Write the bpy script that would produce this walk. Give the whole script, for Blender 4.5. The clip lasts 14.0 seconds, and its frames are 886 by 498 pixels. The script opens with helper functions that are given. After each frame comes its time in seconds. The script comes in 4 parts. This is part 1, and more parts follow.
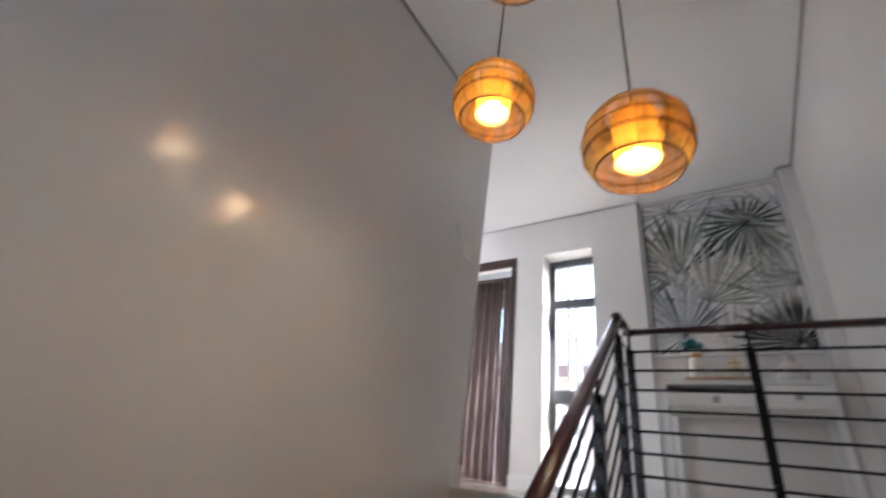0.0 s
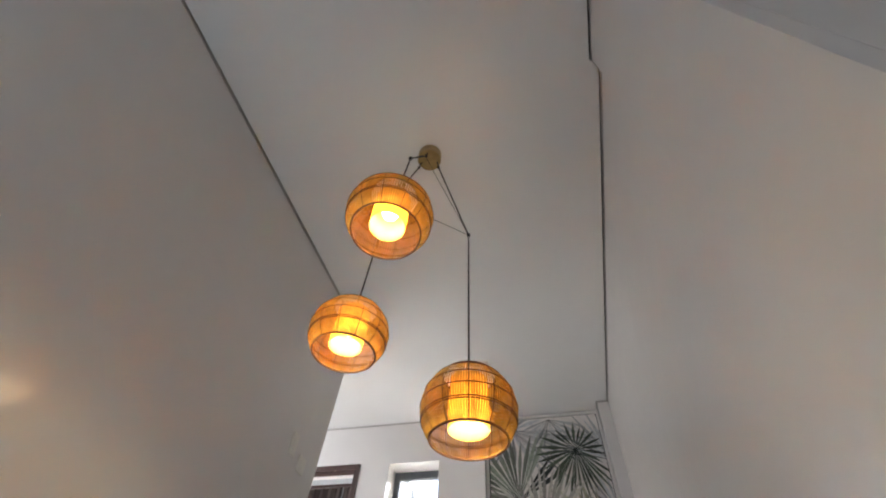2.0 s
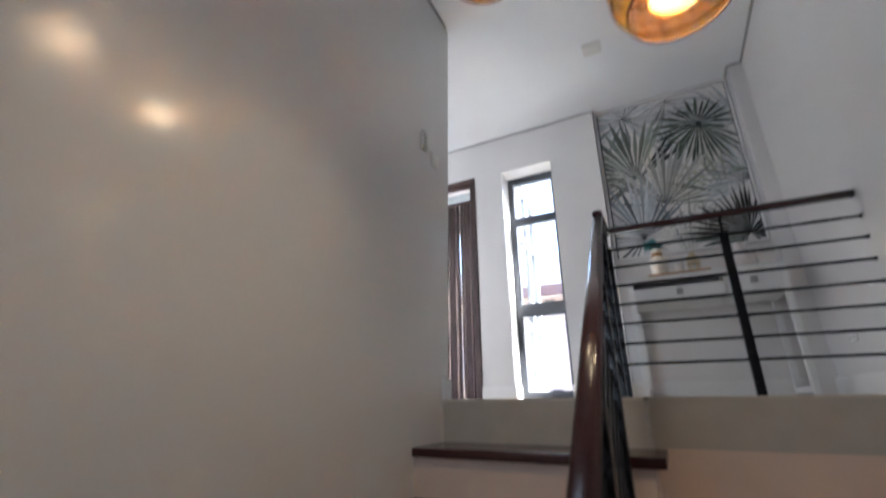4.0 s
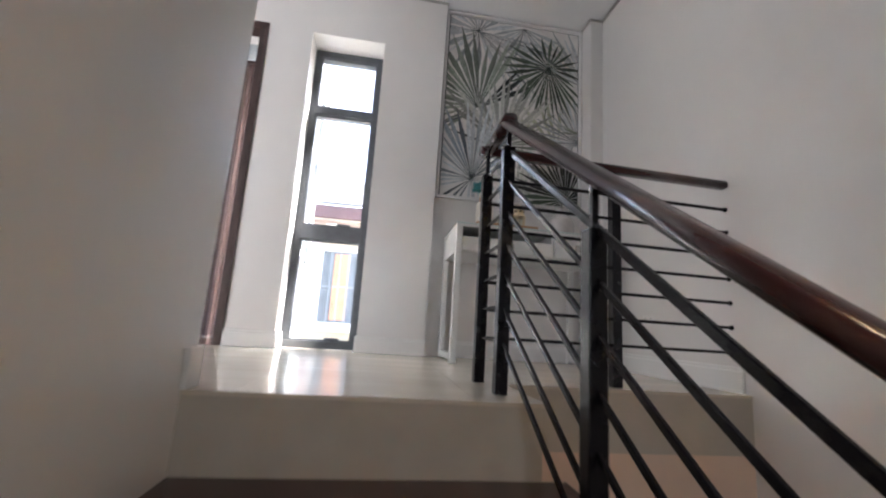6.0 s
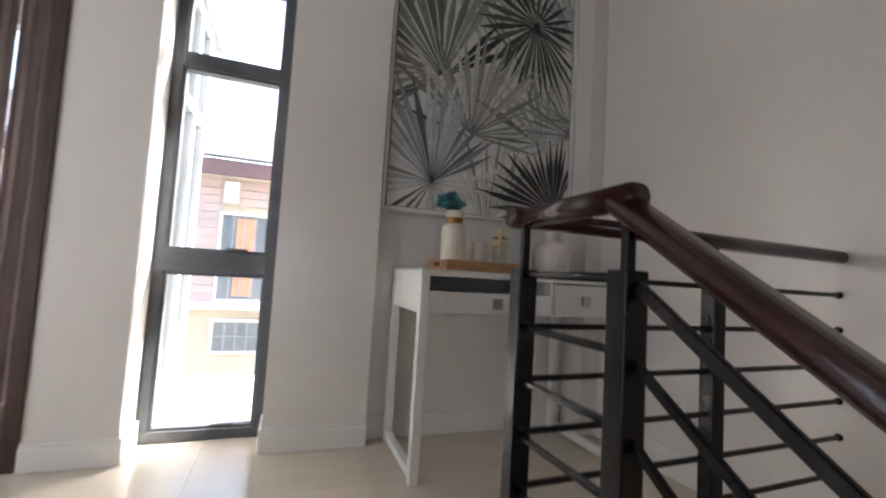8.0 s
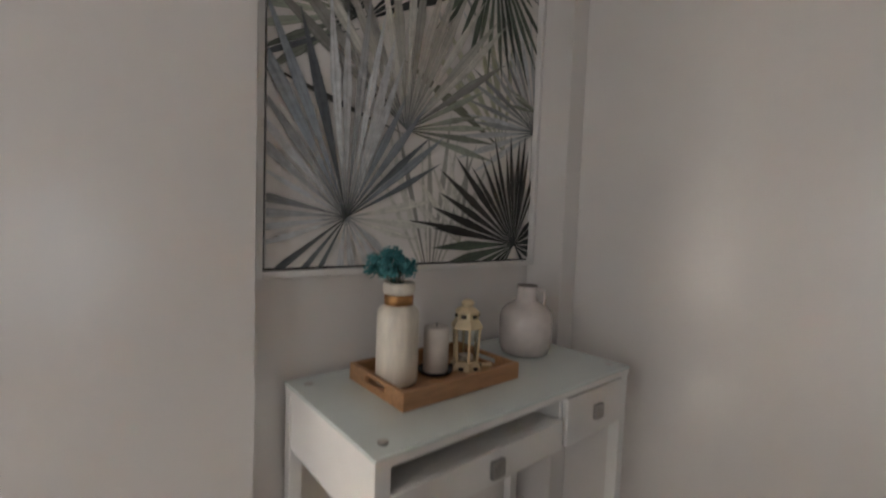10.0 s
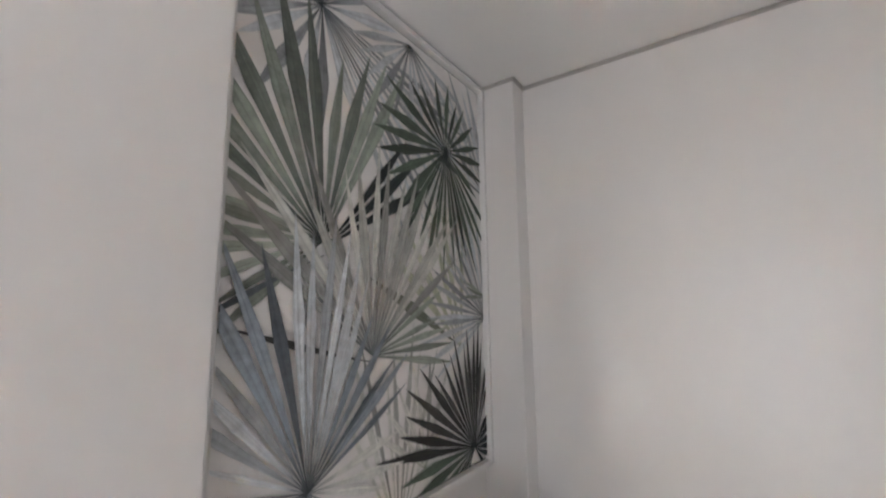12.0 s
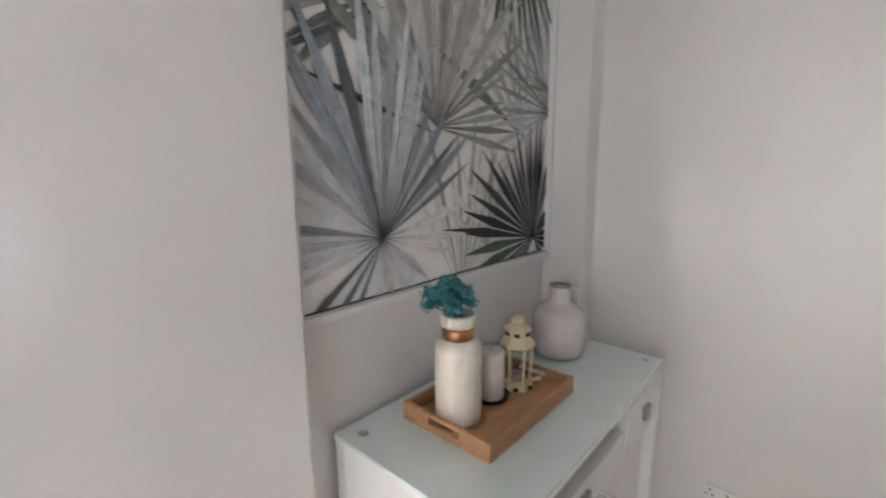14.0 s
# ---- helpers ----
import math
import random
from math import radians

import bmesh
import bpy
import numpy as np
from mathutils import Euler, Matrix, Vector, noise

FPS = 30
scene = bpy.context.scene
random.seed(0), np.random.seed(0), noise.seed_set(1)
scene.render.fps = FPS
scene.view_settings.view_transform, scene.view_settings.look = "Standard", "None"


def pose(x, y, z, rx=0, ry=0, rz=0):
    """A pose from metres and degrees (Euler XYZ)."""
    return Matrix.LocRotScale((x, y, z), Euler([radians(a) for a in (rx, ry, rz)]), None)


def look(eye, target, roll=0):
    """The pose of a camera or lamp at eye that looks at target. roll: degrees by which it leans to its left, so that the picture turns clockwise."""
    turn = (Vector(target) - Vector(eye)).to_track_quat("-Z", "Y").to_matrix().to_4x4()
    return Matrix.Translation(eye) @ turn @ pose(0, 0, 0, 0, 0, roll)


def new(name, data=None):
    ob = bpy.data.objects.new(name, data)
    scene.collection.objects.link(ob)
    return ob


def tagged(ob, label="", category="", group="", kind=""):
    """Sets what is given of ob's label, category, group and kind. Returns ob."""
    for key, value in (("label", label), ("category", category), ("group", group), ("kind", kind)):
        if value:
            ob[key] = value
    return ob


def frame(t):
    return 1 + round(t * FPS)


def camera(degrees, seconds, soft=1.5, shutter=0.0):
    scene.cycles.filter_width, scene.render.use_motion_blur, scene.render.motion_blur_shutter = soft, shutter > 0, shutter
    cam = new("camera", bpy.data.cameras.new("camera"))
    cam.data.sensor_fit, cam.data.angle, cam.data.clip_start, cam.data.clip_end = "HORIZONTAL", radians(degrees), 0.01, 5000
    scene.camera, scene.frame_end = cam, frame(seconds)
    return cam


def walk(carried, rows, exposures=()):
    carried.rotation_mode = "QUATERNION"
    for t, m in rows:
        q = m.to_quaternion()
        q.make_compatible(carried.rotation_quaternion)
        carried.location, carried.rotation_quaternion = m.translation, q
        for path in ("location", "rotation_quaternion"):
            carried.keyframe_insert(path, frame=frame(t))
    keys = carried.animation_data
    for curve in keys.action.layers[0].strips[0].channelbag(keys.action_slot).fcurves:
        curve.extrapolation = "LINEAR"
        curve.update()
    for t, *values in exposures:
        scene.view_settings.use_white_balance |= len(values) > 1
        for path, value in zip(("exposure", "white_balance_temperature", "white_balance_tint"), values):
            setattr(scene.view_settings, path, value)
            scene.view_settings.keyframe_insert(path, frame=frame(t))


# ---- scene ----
EXPOSURES = [(0, 3.46, 5900, 12), (1, 3.48, 6100, 12), (2, 3.50, 6150, 10), (3, 3.46, 6000, 10), (4.2, 3.42, 5600, 9), (6.3, 3.42, 6050, 11), (7.2, 3.16, 6100, 11), (9.3, 2.76, 6650, 12), (10, 2.88, 6600, 12), (11, 3.58, 6200, 12), (14, 3.74, 6150, 11)]
cam = camera(91.9, 14.0, soft=2.0, shutter=0.5)
PATH = [
    (0, (1.297, -2.083, 0.078), (0.239, -0.647, 0.981), 7.5),
    (0.5, (1.34, -2.109, 0.128), (0.582, -0.63, 1.241), 6.8),
    (1, (1.363, -2.143, 0.18), (0.795, -0.759, 1.508), 5.7),
    (1.5, (1.383, -2.178, 0.218), (0.937, -0.909, 1.699), 5.1),
    (2, (1.395, -2.202, 0.226), (1.021, -1.015, 1.792), 4.6),
    (2.5, (1.392, -2.208, 0.228), (1.036, -1.015, 1.793), 3.8),
    (3, (1.376, -2.184, 0.21), (0.901, -0.838, 1.61), 3.3),
    (3.5, (1.251, -2.097, 0.115), (0.461, -0.573, 1.142), 1.2),
    (4, (1.026, -1.983, -0.002), (0.167, -0.304, 0.663), -0.7),
    (4.2, (0.938, -1.945, -0.031), (0.203, -0.178, 0.55), -0.2),
    (6.3, (0.423, -0.973, 0.259), (0.776, 0.965, 0.605), 4.1),
    (6.5, (0.435, -0.886, 0.313), (0.803, 1.052, 0.644), 4.3),
    (7, (0.405, -0.656, 0.468), (0.796, 1.285, 0.751), 4.2),
    (7.2, (0.391, -0.570, 0.530), (0.814, 1.371, 0.763), 4.0),
    (9.3, (0.439, 0.294, 1.023), (1.45, 2.013, 0.875), 2.8),
    (9.5, (0.447, 0.341, 1.094), (1.516, 2.023, 0.931), 2.5),
    (10, (0.463, 0.534, 1.187), (1.736, 2.072, 1.065), 2.1),
    (10.5, (0.442, 0.703, 1.335), (1.858, 2.113, 1.264), 1.8),
    (11, (0.45, 0.751, 1.434), (1.951, 2.07, 1.527), 1.7),
    (11.5, (0.401, 0.79, 1.549), (1.955, 2.007, 1.875), 0.4),
    (11.7, (0.374, 0.791, 1.567), (1.951, 1.969, 1.921), -0.3),
    (12, (0.373, 0.817, 1.563), (2.002, 1.939, 1.859), -0.7),
    (12.5, (0.379, 0.825, 1.433), (2.055, 1.917, 1.452), -0.7),
    (13, (0.386, 0.843, 1.383), (2.069, 1.902, 1.173), -0.7),
    (13.5, (0.369, 0.829, 1.345), (2.003, 1.929, 0.997), -0.4),
    (14, (0.356, 0.84, 1.346), (1.825, 2.15, 0.99), -0.4),
]
# the climb round the foot of the railing, and the last steps to the landing
CLIMB = [
    (4.75, (0.745, -1.835, -0.035), (0.46, -0.15, 0.40), 0.8),
    (5.5, (0.52, -1.46, 0.07), (0.60, 0.45, 0.44), 2.6),
    (8.0, (0.385, -0.33, 0.745), (1.05, 1.52, 0.87), 3.4),
    (8.6, (0.415, -0.06, 0.90), (1.25, 1.74, 0.90), 3.1),
]
walk(cam, [(t, look(eye, target, roll)) for t, eye, target, roll in sorted(PATH + CLIMB)], EXPOSURES)

# ---- light ----
world = bpy.data.worlds.new("sky")
scene.world = world
world.use_nodes = True
wn = world.node_tree.nodes
sky = wn.new("ShaderNodeTexSky")
sky.sky_type, sky.sun_disc = "NISHITA", False
sky.dust_density, sky.ozone_density = 5.0, 0.6
sky.sun_elevation, sky.sun_rotation = radians(47), radians(63)
world.node_tree.links.new(sky.outputs["Color"], wn["Background"].inputs["Color"])
wn["Background"].inputs["Strength"].default_value = 0.15
sun_data = bpy.data.lights.new("sun", "SUN")
sun_data.energy, sun_data.angle, sun_data.color = 3.5, radians(0.5), (1.0, 0.95, 0.88)
sun = new("sun", sun_data)
sun.matrix_world = look((0.891 * 0.682 * 20, 0.454 * 0.682 * 20, 0.731 * 20), (0, 0, 0))
BULB_WATTS = 0.43
# added fill lamp, in an unseen opening made for it at the hall's west end
hall_data = bpy.data.lights.new("hall_fill", "AREA")
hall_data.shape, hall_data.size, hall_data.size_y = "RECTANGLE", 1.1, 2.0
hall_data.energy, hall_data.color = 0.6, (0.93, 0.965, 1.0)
hall = new("hall_fill", hall_data)
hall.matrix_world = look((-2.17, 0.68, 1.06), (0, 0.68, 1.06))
# second added fill lamp, in an invented opening of the hall's south wall
room_data = bpy.data.lights.new("room_fill", "AREA")
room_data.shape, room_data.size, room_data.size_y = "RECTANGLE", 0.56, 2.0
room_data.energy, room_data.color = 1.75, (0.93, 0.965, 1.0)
room = new("room_fill", room_data)
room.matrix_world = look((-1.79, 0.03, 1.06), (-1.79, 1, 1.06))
# third added fill lamp, in a made-up opening on the bay's unseen west side
bay_data = bpy.data.lights.new("bay_fill", "AREA")
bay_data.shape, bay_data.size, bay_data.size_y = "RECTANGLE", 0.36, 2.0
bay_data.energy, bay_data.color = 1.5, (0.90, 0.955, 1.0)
bay_light = new("bay_fill", bay_data)
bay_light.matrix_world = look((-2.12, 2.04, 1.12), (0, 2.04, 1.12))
RIGHT_WALL = 1.893
# fill lamp added to brighten the stairwell, behind the unseen south wall's opening
stair_data = bpy.data.lights.new("stair_fill", "AREA")
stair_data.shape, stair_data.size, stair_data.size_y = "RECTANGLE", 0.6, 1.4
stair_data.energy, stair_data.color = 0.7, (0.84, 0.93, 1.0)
stair_light = new("stair_fill", stair_data)
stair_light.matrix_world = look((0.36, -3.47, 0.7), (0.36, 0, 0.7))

# ---- materials ----


def material(name, color, rough=0.5, metal=0.0, vary=0.08, scale=6.0, bump=0.1, bump_scale=60.0, coat=0.0, warp=None, translucent=0.0):
    """A surface with stains at one scale and grain at another."""
    m = bpy.data.materials.new(name)
    m.use_nodes = True
    nt = m.node_tree
    b = nt.nodes["Principled BSDF"]
    b.inputs["Roughness"].default_value, b.inputs["Metallic"].default_value = rough, metal
    b.inputs["Coat Weight"].default_value = coat
    b.inputs["Coat Roughness"].default_value = 0.08
    co = nt.nodes.new("ShaderNodeTexCoord")
    at = co.outputs["Object"]
    if warp:
        mp = nt.nodes.new("ShaderNodeMapping")
        mp.inputs["Scale"].default_value = warp
        nt.links.new(at, mp.inputs["Vector"])
        at = mp.outputs["Vector"]
    n1 = nt.nodes.new("ShaderNodeTexNoise")
    n1.inputs["Scale"].default_value, n1.inputs["Detail"].default_value = scale, 6
    n2 = nt.nodes.new("ShaderNodeTexNoise")
    n2.inputs["Scale"].default_value, n2.inputs["Detail"].default_value = bump_scale, 4
    for n in (n1, n2):
        nt.links.new(at, n.inputs["Vector"])
    info = nt.nodes.new("ShaderNodeObjectInfo")
    add = nt.nodes.new("ShaderNodeMath")
    add.operation = "MULTIPLY_ADD"
    nt.links.new(info.outputs["Random"], add.inputs[0])
    add.inputs[1].default_value = 0.25
    nt.links.new(n1.outputs["Fac"], add.inputs[2])
    ramp = nt.nodes.new("ShaderNodeValToRGB")
    lo = tuple(max(0.0, c * (1 - 1.6 * vary)) for c in color)
    hi = tuple(min(1.0, c * (1 + vary)) for c in color)
    ramp.color_ramp.elements[0].position, ramp.color_ramp.elements[1].position = 0.3, 0.85
    ramp.color_ramp.elements[0].color, ramp.color_ramp.elements[1].color = (*lo, 1), (*hi, 1)
    nt.links.new(add.outputs[0], ramp.inputs["Fac"])
    nt.links.new(ramp.outputs["Color"], b.inputs["Base Color"])
    mr = nt.nodes.new("ShaderNodeMapRange")
    mr.inputs["To Min"].default_value, mr.inputs["To Max"].default_value = max(0.02, rough * 0.85), min(1, rough * 1.2)
    nt.links.new(n1.outputs["Fac"], mr.inputs["Value"])
    nt.links.new(mr.outputs[0], b.inputs["Roughness"])
    if bump:
        bp = nt.nodes.new("ShaderNodeBump")
        bp.inputs["Strength"].default_value, bp.inputs["Distance"].default_value = bump, 0.004
        nt.links.new(n2.outputs["Fac"], bp.inputs["Height"])
        nt.links.new(bp.outputs["Normal"], b.inputs["Normal"])
    if translucent:
        tr = nt.nodes.new("ShaderNodeBsdfTranslucent")
        nt.links.new(ramp.outputs["Color"], tr.inputs["Color"])
        mix = nt.nodes.new("ShaderNodeMixShader")
        mix.inputs[0].default_value = translucent
        nt.links.new(b.outputs[0], mix.inputs[1])
        nt.links.new(tr.outputs[0], mix.inputs[2])
        nt.links.new(mix.outputs[0], nt.nodes["Material Output"].inputs["Surface"])
    return m


def wall_paint(name, color, rough):
    """Semi-gloss paint, rolled on uneven plaster."""
    m = material(name, color, rough, vary=0.03, scale=1.3, bump=0.06, bump_scale=220)
    nt = m.node_tree
    b = nt.nodes["Principled BSDF"]
    b.inputs["IOR"].default_value = 1.6
    b.inputs["Coat Weight"].default_value, b.inputs["Coat Roughness"].default_value, b.inputs["Coat IOR"].default_value = 0.65, 0.14, 1.55
    old = b.inputs["Normal"].links[0].from_node
    wide = nt.nodes.new("ShaderNodeTexNoise")
    wide.inputs["Scale"].default_value, wide.inputs["Detail"].default_value = 5.0, 3
    co = [n for n in nt.nodes if n.type == "TEX_COORD"][0]
    nt.links.new(co.outputs["Object"], wide.inputs["Vector"])
    bp = nt.nodes.new("ShaderNodeBump")
    bp.inputs["Strength"].default_value, bp.inputs["Distance"].default_value = 0.10, 0.02
    nt.links.new(wide.outputs["Fac"], bp.inputs["Height"])
    nt.links.new(old.outputs["Normal"], bp.inputs["Normal"])
    nt.links.new(bp.outputs["Normal"], b.inputs["Normal"])
    nt.links.new(bp.outputs["Normal"], b.inputs["Coat Normal"])
    return m


def glow(name, color, strength):
    m = bpy.data.materials.new(name)
    m.use_nodes = True
    b = m.node_tree.nodes["Principled BSDF"]
    b.inputs["Base Color"].default_value = (0.9, 0.85, 0.75, 1)
    b.inputs["Emission Color"].default_value = (*color, 1)
    b.inputs["Emission Strength"].default_value = strength
    return m


def glass_material(name, tint):
    m = bpy.data.materials.new(name)
    m.use_nodes = True
    b = m.node_tree.nodes["Principled BSDF"]
    b.inputs["Base Color"].default_value = (*tint, 1)
    b.inputs["Transmission Weight"].default_value = 1
    b.inputs["Roughness"].default_value = 0.02
    b.inputs["IOR"].default_value = 1.45
    return m


WALL = wall_paint("wall_paint", (0.805, 0.77, 0.745), 0.36)
CEILING = material("ceiling_paint", (0.91, 0.90, 0.89), 0.45, vary=0.02, scale=1.0, bump=0.05, bump_scale=150)
TRIM = material("trim_paint", (0.82, 0.80, 0.78), 0.35, vary=0.03, bump=0.03)
GAP = material("gap_shade_paint", (0.48, 0.455, 0.43), 0.8, vary=0.1)
TILE = material("porcelain_tile", (0.66, 0.595, 0.505), 0.2, vary=0.08, scale=2.2, bump=0.015, bump_scale=30, coat=0.25, warp=(0.6, 2.2, 1))
GROUT = material("grout", (0.50, 0.45, 0.39), 0.8)
RISER = material("riser_paint", (0.76, 0.585, 0.475), 0.5, vary=0.05, bump=0.05)
MAHOGANY = material("mahogany", (0.05, 0.014, 0.014), 0.2, vary=0.12, scale=5, bump=0.03, bump_scale=60, coat=0.2, warp=(9, 0.7, 9))
DARKWOOD = material("dark_wood", (0.055, 0.028, 0.024), 0.35, vary=0.4, scale=6, bump=0.08, warp=(8, 8, 0.8))
ROOMWOOD = material("floor_boards", (0.075, 0.045, 0.035), 0.22, vary=0.35, scale=4, bump=0.05, warp=(8, 1, 1))
STEEL = material("black_steel", (0.009, 0.008, 0.0105), 0.22, vary=0.25, scale=30, bump=0.04, bump_scale=120)
STEEL.node_tree.nodes["Principled BSDF"].inputs["Specular IOR Level"].default_value = 0.3
WINFRAME = material("charcoal_aluminium", (0.085, 0.092, 0.105), 0.38, vary=0.15, scale=20, bump=0.02)
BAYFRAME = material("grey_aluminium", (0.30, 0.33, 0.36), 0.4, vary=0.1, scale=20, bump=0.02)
GLASS = glass_material("window_glass", (0.97, 0.99, 0.98))
TOPGLASS = material("desk_glass", (0.75, 0.83, 0.81), 0.12, vary=0.03, bump=0.0, coat=1.0)
LACQUER = material("white_lacquer", (0.84, 0.83, 0.81), 0.3, vary=0.03, scale=9, bump=0.015)
NICKEL = material("brushed_nickel", (0.42, 0.41, 0.40), 0.35, metal=1.0, vary=0.15, scale=60, bump=0.05, warp=(1, 12, 1))
OAK = material("oak_tray", (0.46, 0.25, 0.12), 0.45, vary=0.2, scale=9, bump=0.08, bump_scale=70, warp=(1.2, 9, 9))
MARBLE = material("white_marble", (0.77, 0.71, 0.61), 0.32, vary=0.13, scale=20, bump=0.03, warp=(2.2, 2.2, 0.6))
BRASS = material("brass_band", (0.42, 0.22, 0.09), 0.35, metal=1.0, vary=0.2, scale=40, bump=0.04)
STONEWARE = material("glazed_stoneware", (0.62, 0.565, 0.54), 0.24, vary=0.14, scale=14, bump=0.04, coat=0.6)
JUGRIM = material("worn_rim", (0.16, 0.13, 0.12), 0.4, vary=0.3)
TEAL = material("teal_petals", (0.06, 0.235, 0.245), 0.8, vary=0.5, scale=45, bump=0.2, translucent=0.15)
STEM = material("dark_stem", (0.03, 0.05, 0.03), 0.8)
WAX = material("candle_wax", (0.72, 0.66, 0.60), 0.5, vary=0.06, scale=25, bump=0.05)
DISH = material("black_dish", (0.014, 0.013, 0.015), 0.25, vary=0.2)
CREAM = material("cream_metal", (0.70, 0.57, 0.36), 0.45, vary=0.12, scale=25, bump=0.05)
LANTERNGLASS = glass_material("lantern_glass", (0.93, 0.95, 0.92))
PLASTIC = material("switch_plastic", (0.80, 0.77, 0.71), 0.4, vary=0.03, bump=0.01)
SLOT = material("socket_slot", (0.02, 0.02, 0.02), 0.6)
REED = material("rattan_reed", (0.46, 0.31, 0.065), 0.55, vary=0.35, scale=30, bump=0.1, translucent=0.4)
RING = material("rattan_ring", (0.09, 0.045, 0.018), 0.6, vary=0.3, scale=40, bump=0.1)
DRUM = material("drum_fabric", (0.88, 0.61, 0.17), 0.8, vary=0.06, scale=80, bump=0.1, bump_scale=300, translucent=0.6)
BULB = glow("bulb_glow", (1.0, 0.76, 0.43), 1.5)
CANOPYM = material("brass_canopy", (0.40, 0.28, 0.12), 0.4, metal=0.8, vary=0.2, scale=30)
CORD = material("black_cord", (0.016, 0.014, 0.013), 0.7)
CURTAIN = material("brown_curtain", (0.15, 0.115, 0.107), 0.8, vary=0.2, scale=30, bump=0.1, translucent=0.4, warp=(1, 1, 0.2))
SHEER = material("pale_curtain", (0.36, 0.265, 0.24), 0.8, vary=0.1, scale=30, bump=0.1, translucent=0.5)
FRAMEW = material("picture_frame_paint", (0.80, 0.775, 0.755), 0.35, vary=0.04, bump=0.02)
LINER = material("picture_liner", (0.035, 0.035, 0.035), 0.5)
CANVAS = material("canvas", (0.86, 0.825, 0.80), 0.75, vary=0.06, scale=9, bump=0.12, bump_scale=420)
SLAB = material("white_screed", (0.72, 0.71, 0.69), 0.8, vary=0.1, scale=2, bump=0.2)
SIDING = material("pink_siding", (0.48, 0.385, 0.36), 0.7, vary=0.12, scale=3, bump=0.2, warp=(1, 1, 5))
RENDER_Y = material("yellow_render", (0.58, 0.52, 0.41), 0.85, vary=0.08, scale=3, bump=0.3)
ROOFM = material("roof_tile", (0.105, 0.095, 0.095), 0.7, vary=0.3, scale=6, bump=0.3)
FASCIA = material("brown_fascia", (0.15, 0.085, 0.085), 0.5, vary=0.15)
WHITEOUT = material("white_masonry", (0.74, 0.73, 0.71), 0.7, vary=0.05)
ORANGE = material("orange_door", (0.66, 0.30, 0.17), 0.5, vary=0.15, scale=5)
DARKGLASS = material("far_pane", (0.18, 0.20, 0.22), 0.1, vary=0.2, coat=0.5)
GROUND = material("ground_soil", (0.22, 0.20, 0.16), 0.9, vary=0.3, scale=0.6, bump=0.4, bump_scale=8)
LEAF = material("leaf", (0.05, 0.10, 0.03), 0.6, vary=0.4, scale=9)
BARK = material("bark", (0.12, 0.08, 0.05), 0.9, vary=0.3)

m = bpy.data.materials.new("palm_paint")
m.use_nodes = True
nt = m.node_tree
pb = nt.nodes["Principled BSDF"]
attr = nt.nodes.new("ShaderNodeAttribute")
attr.attribute_name = "tint"
wash = nt.nodes.new("ShaderNodeTexNoise")
wash.inputs["Scale"].default_value, wash.inputs["Detail"].default_value, wash.inputs["Roughness"].default_value = 34, 10, 0.72
co = nt.nodes.new("ShaderNodeTexCoord")
nt.links.new(co.outputs["Object"], wash.inputs["Vector"])
mr = nt.nodes.new("ShaderNodeMapRange")
mr.inputs["From Min"].default_value, mr.inputs["From Max"].default_value = 0.3, 0.7
mr.inputs["To Min"].default_value, mr.inputs["To Max"].default_value = 0.74, 1.42
nt.links.new(wash.outputs["Fac"], mr.inputs["Value"])
mul = nt.nodes.new("ShaderNodeVectorMath")
mul.operation = "SCALE"
nt.links.new(attr.outputs["Color"], mul.inputs[0])
nt.links.new(mr.outputs[0], mul.inputs["Scale"])
nt.links.new(mul.outputs[0], pb.inputs["Base Color"])
pb.inputs["Roughness"].default_value = 0.7
PALM = m

# ---- builders ----


def part(name, bm, mat, parent=None, label="", smooth=False):
    """Links a bmesh as one mesh object, under a thing or a part."""
    me = bpy.data.meshes.new(name)
    bmesh.ops.recalc_face_normals(bm, faces=bm.faces)
    bm.to_mesh(me)
    bm.free()
    me.materials.append(mat)
    if smooth:
        for p in me.polygons:
            p.use_smooth = True
    ob = new(name, me)
    if parent is not None:
        ob.parent = parent
        ob.matrix_parent_inverse = parent.matrix_basis.inverted() if parent.parent is None else Matrix.Identity(4)
    if label:
        tagged(ob, label)
    return ob


def empty(name, at, label, category, group=""):
    e = new(name)
    e.location = at
    e.empty_display_size = 0.1
    bpy.context.view_layer.update()
    return tagged(e, label, category, group)


def box(x0, x1, y0, y1, z0, z1, bevel=0.0, bm=None):
    bm = bm or bmesh.new()
    made = bmesh.ops.create_cube(bm, size=1)["verts"]
    for v in made:
        v.co = Vector(((x0 + x1) / 2 + v.co.x * (x1 - x0), (y0 + y1) / 2 + v.co.y * (y1 - y0), (z0 + z1) / 2 + v.co.z * (z1 - z0)))
    if bevel:
        edges = list({e for v in made for e in v.link_edges})
        bmesh.ops.bevel(bm, geom=edges, offset=bevel, segments=2, affect="EDGES", profile=0.6)
    return bm


def lathe(profile, at, seg=40, bm=None, ends=True):
    """Turns (radius, height) points about a vertical axis at a place."""
    bm = bm or bmesh.new()
    rings = []
    for r, z in profile:
        rings.append([bm.verts.new((at[0] + r * math.cos(2 * math.pi * i / seg), at[1] + r * math.sin(2 * math.pi * i / seg), at[2] + z)) for i in range(seg)])
    for a, b in zip(rings, rings[1:]):
        for i in range(seg):
            bm.faces.new((a[i], a[(i + 1) % seg], b[(i + 1) % seg], b[i]))
    if ends:
        bm.faces.new(rings[0])
        bm.faces.new(rings[-1])
    return bm


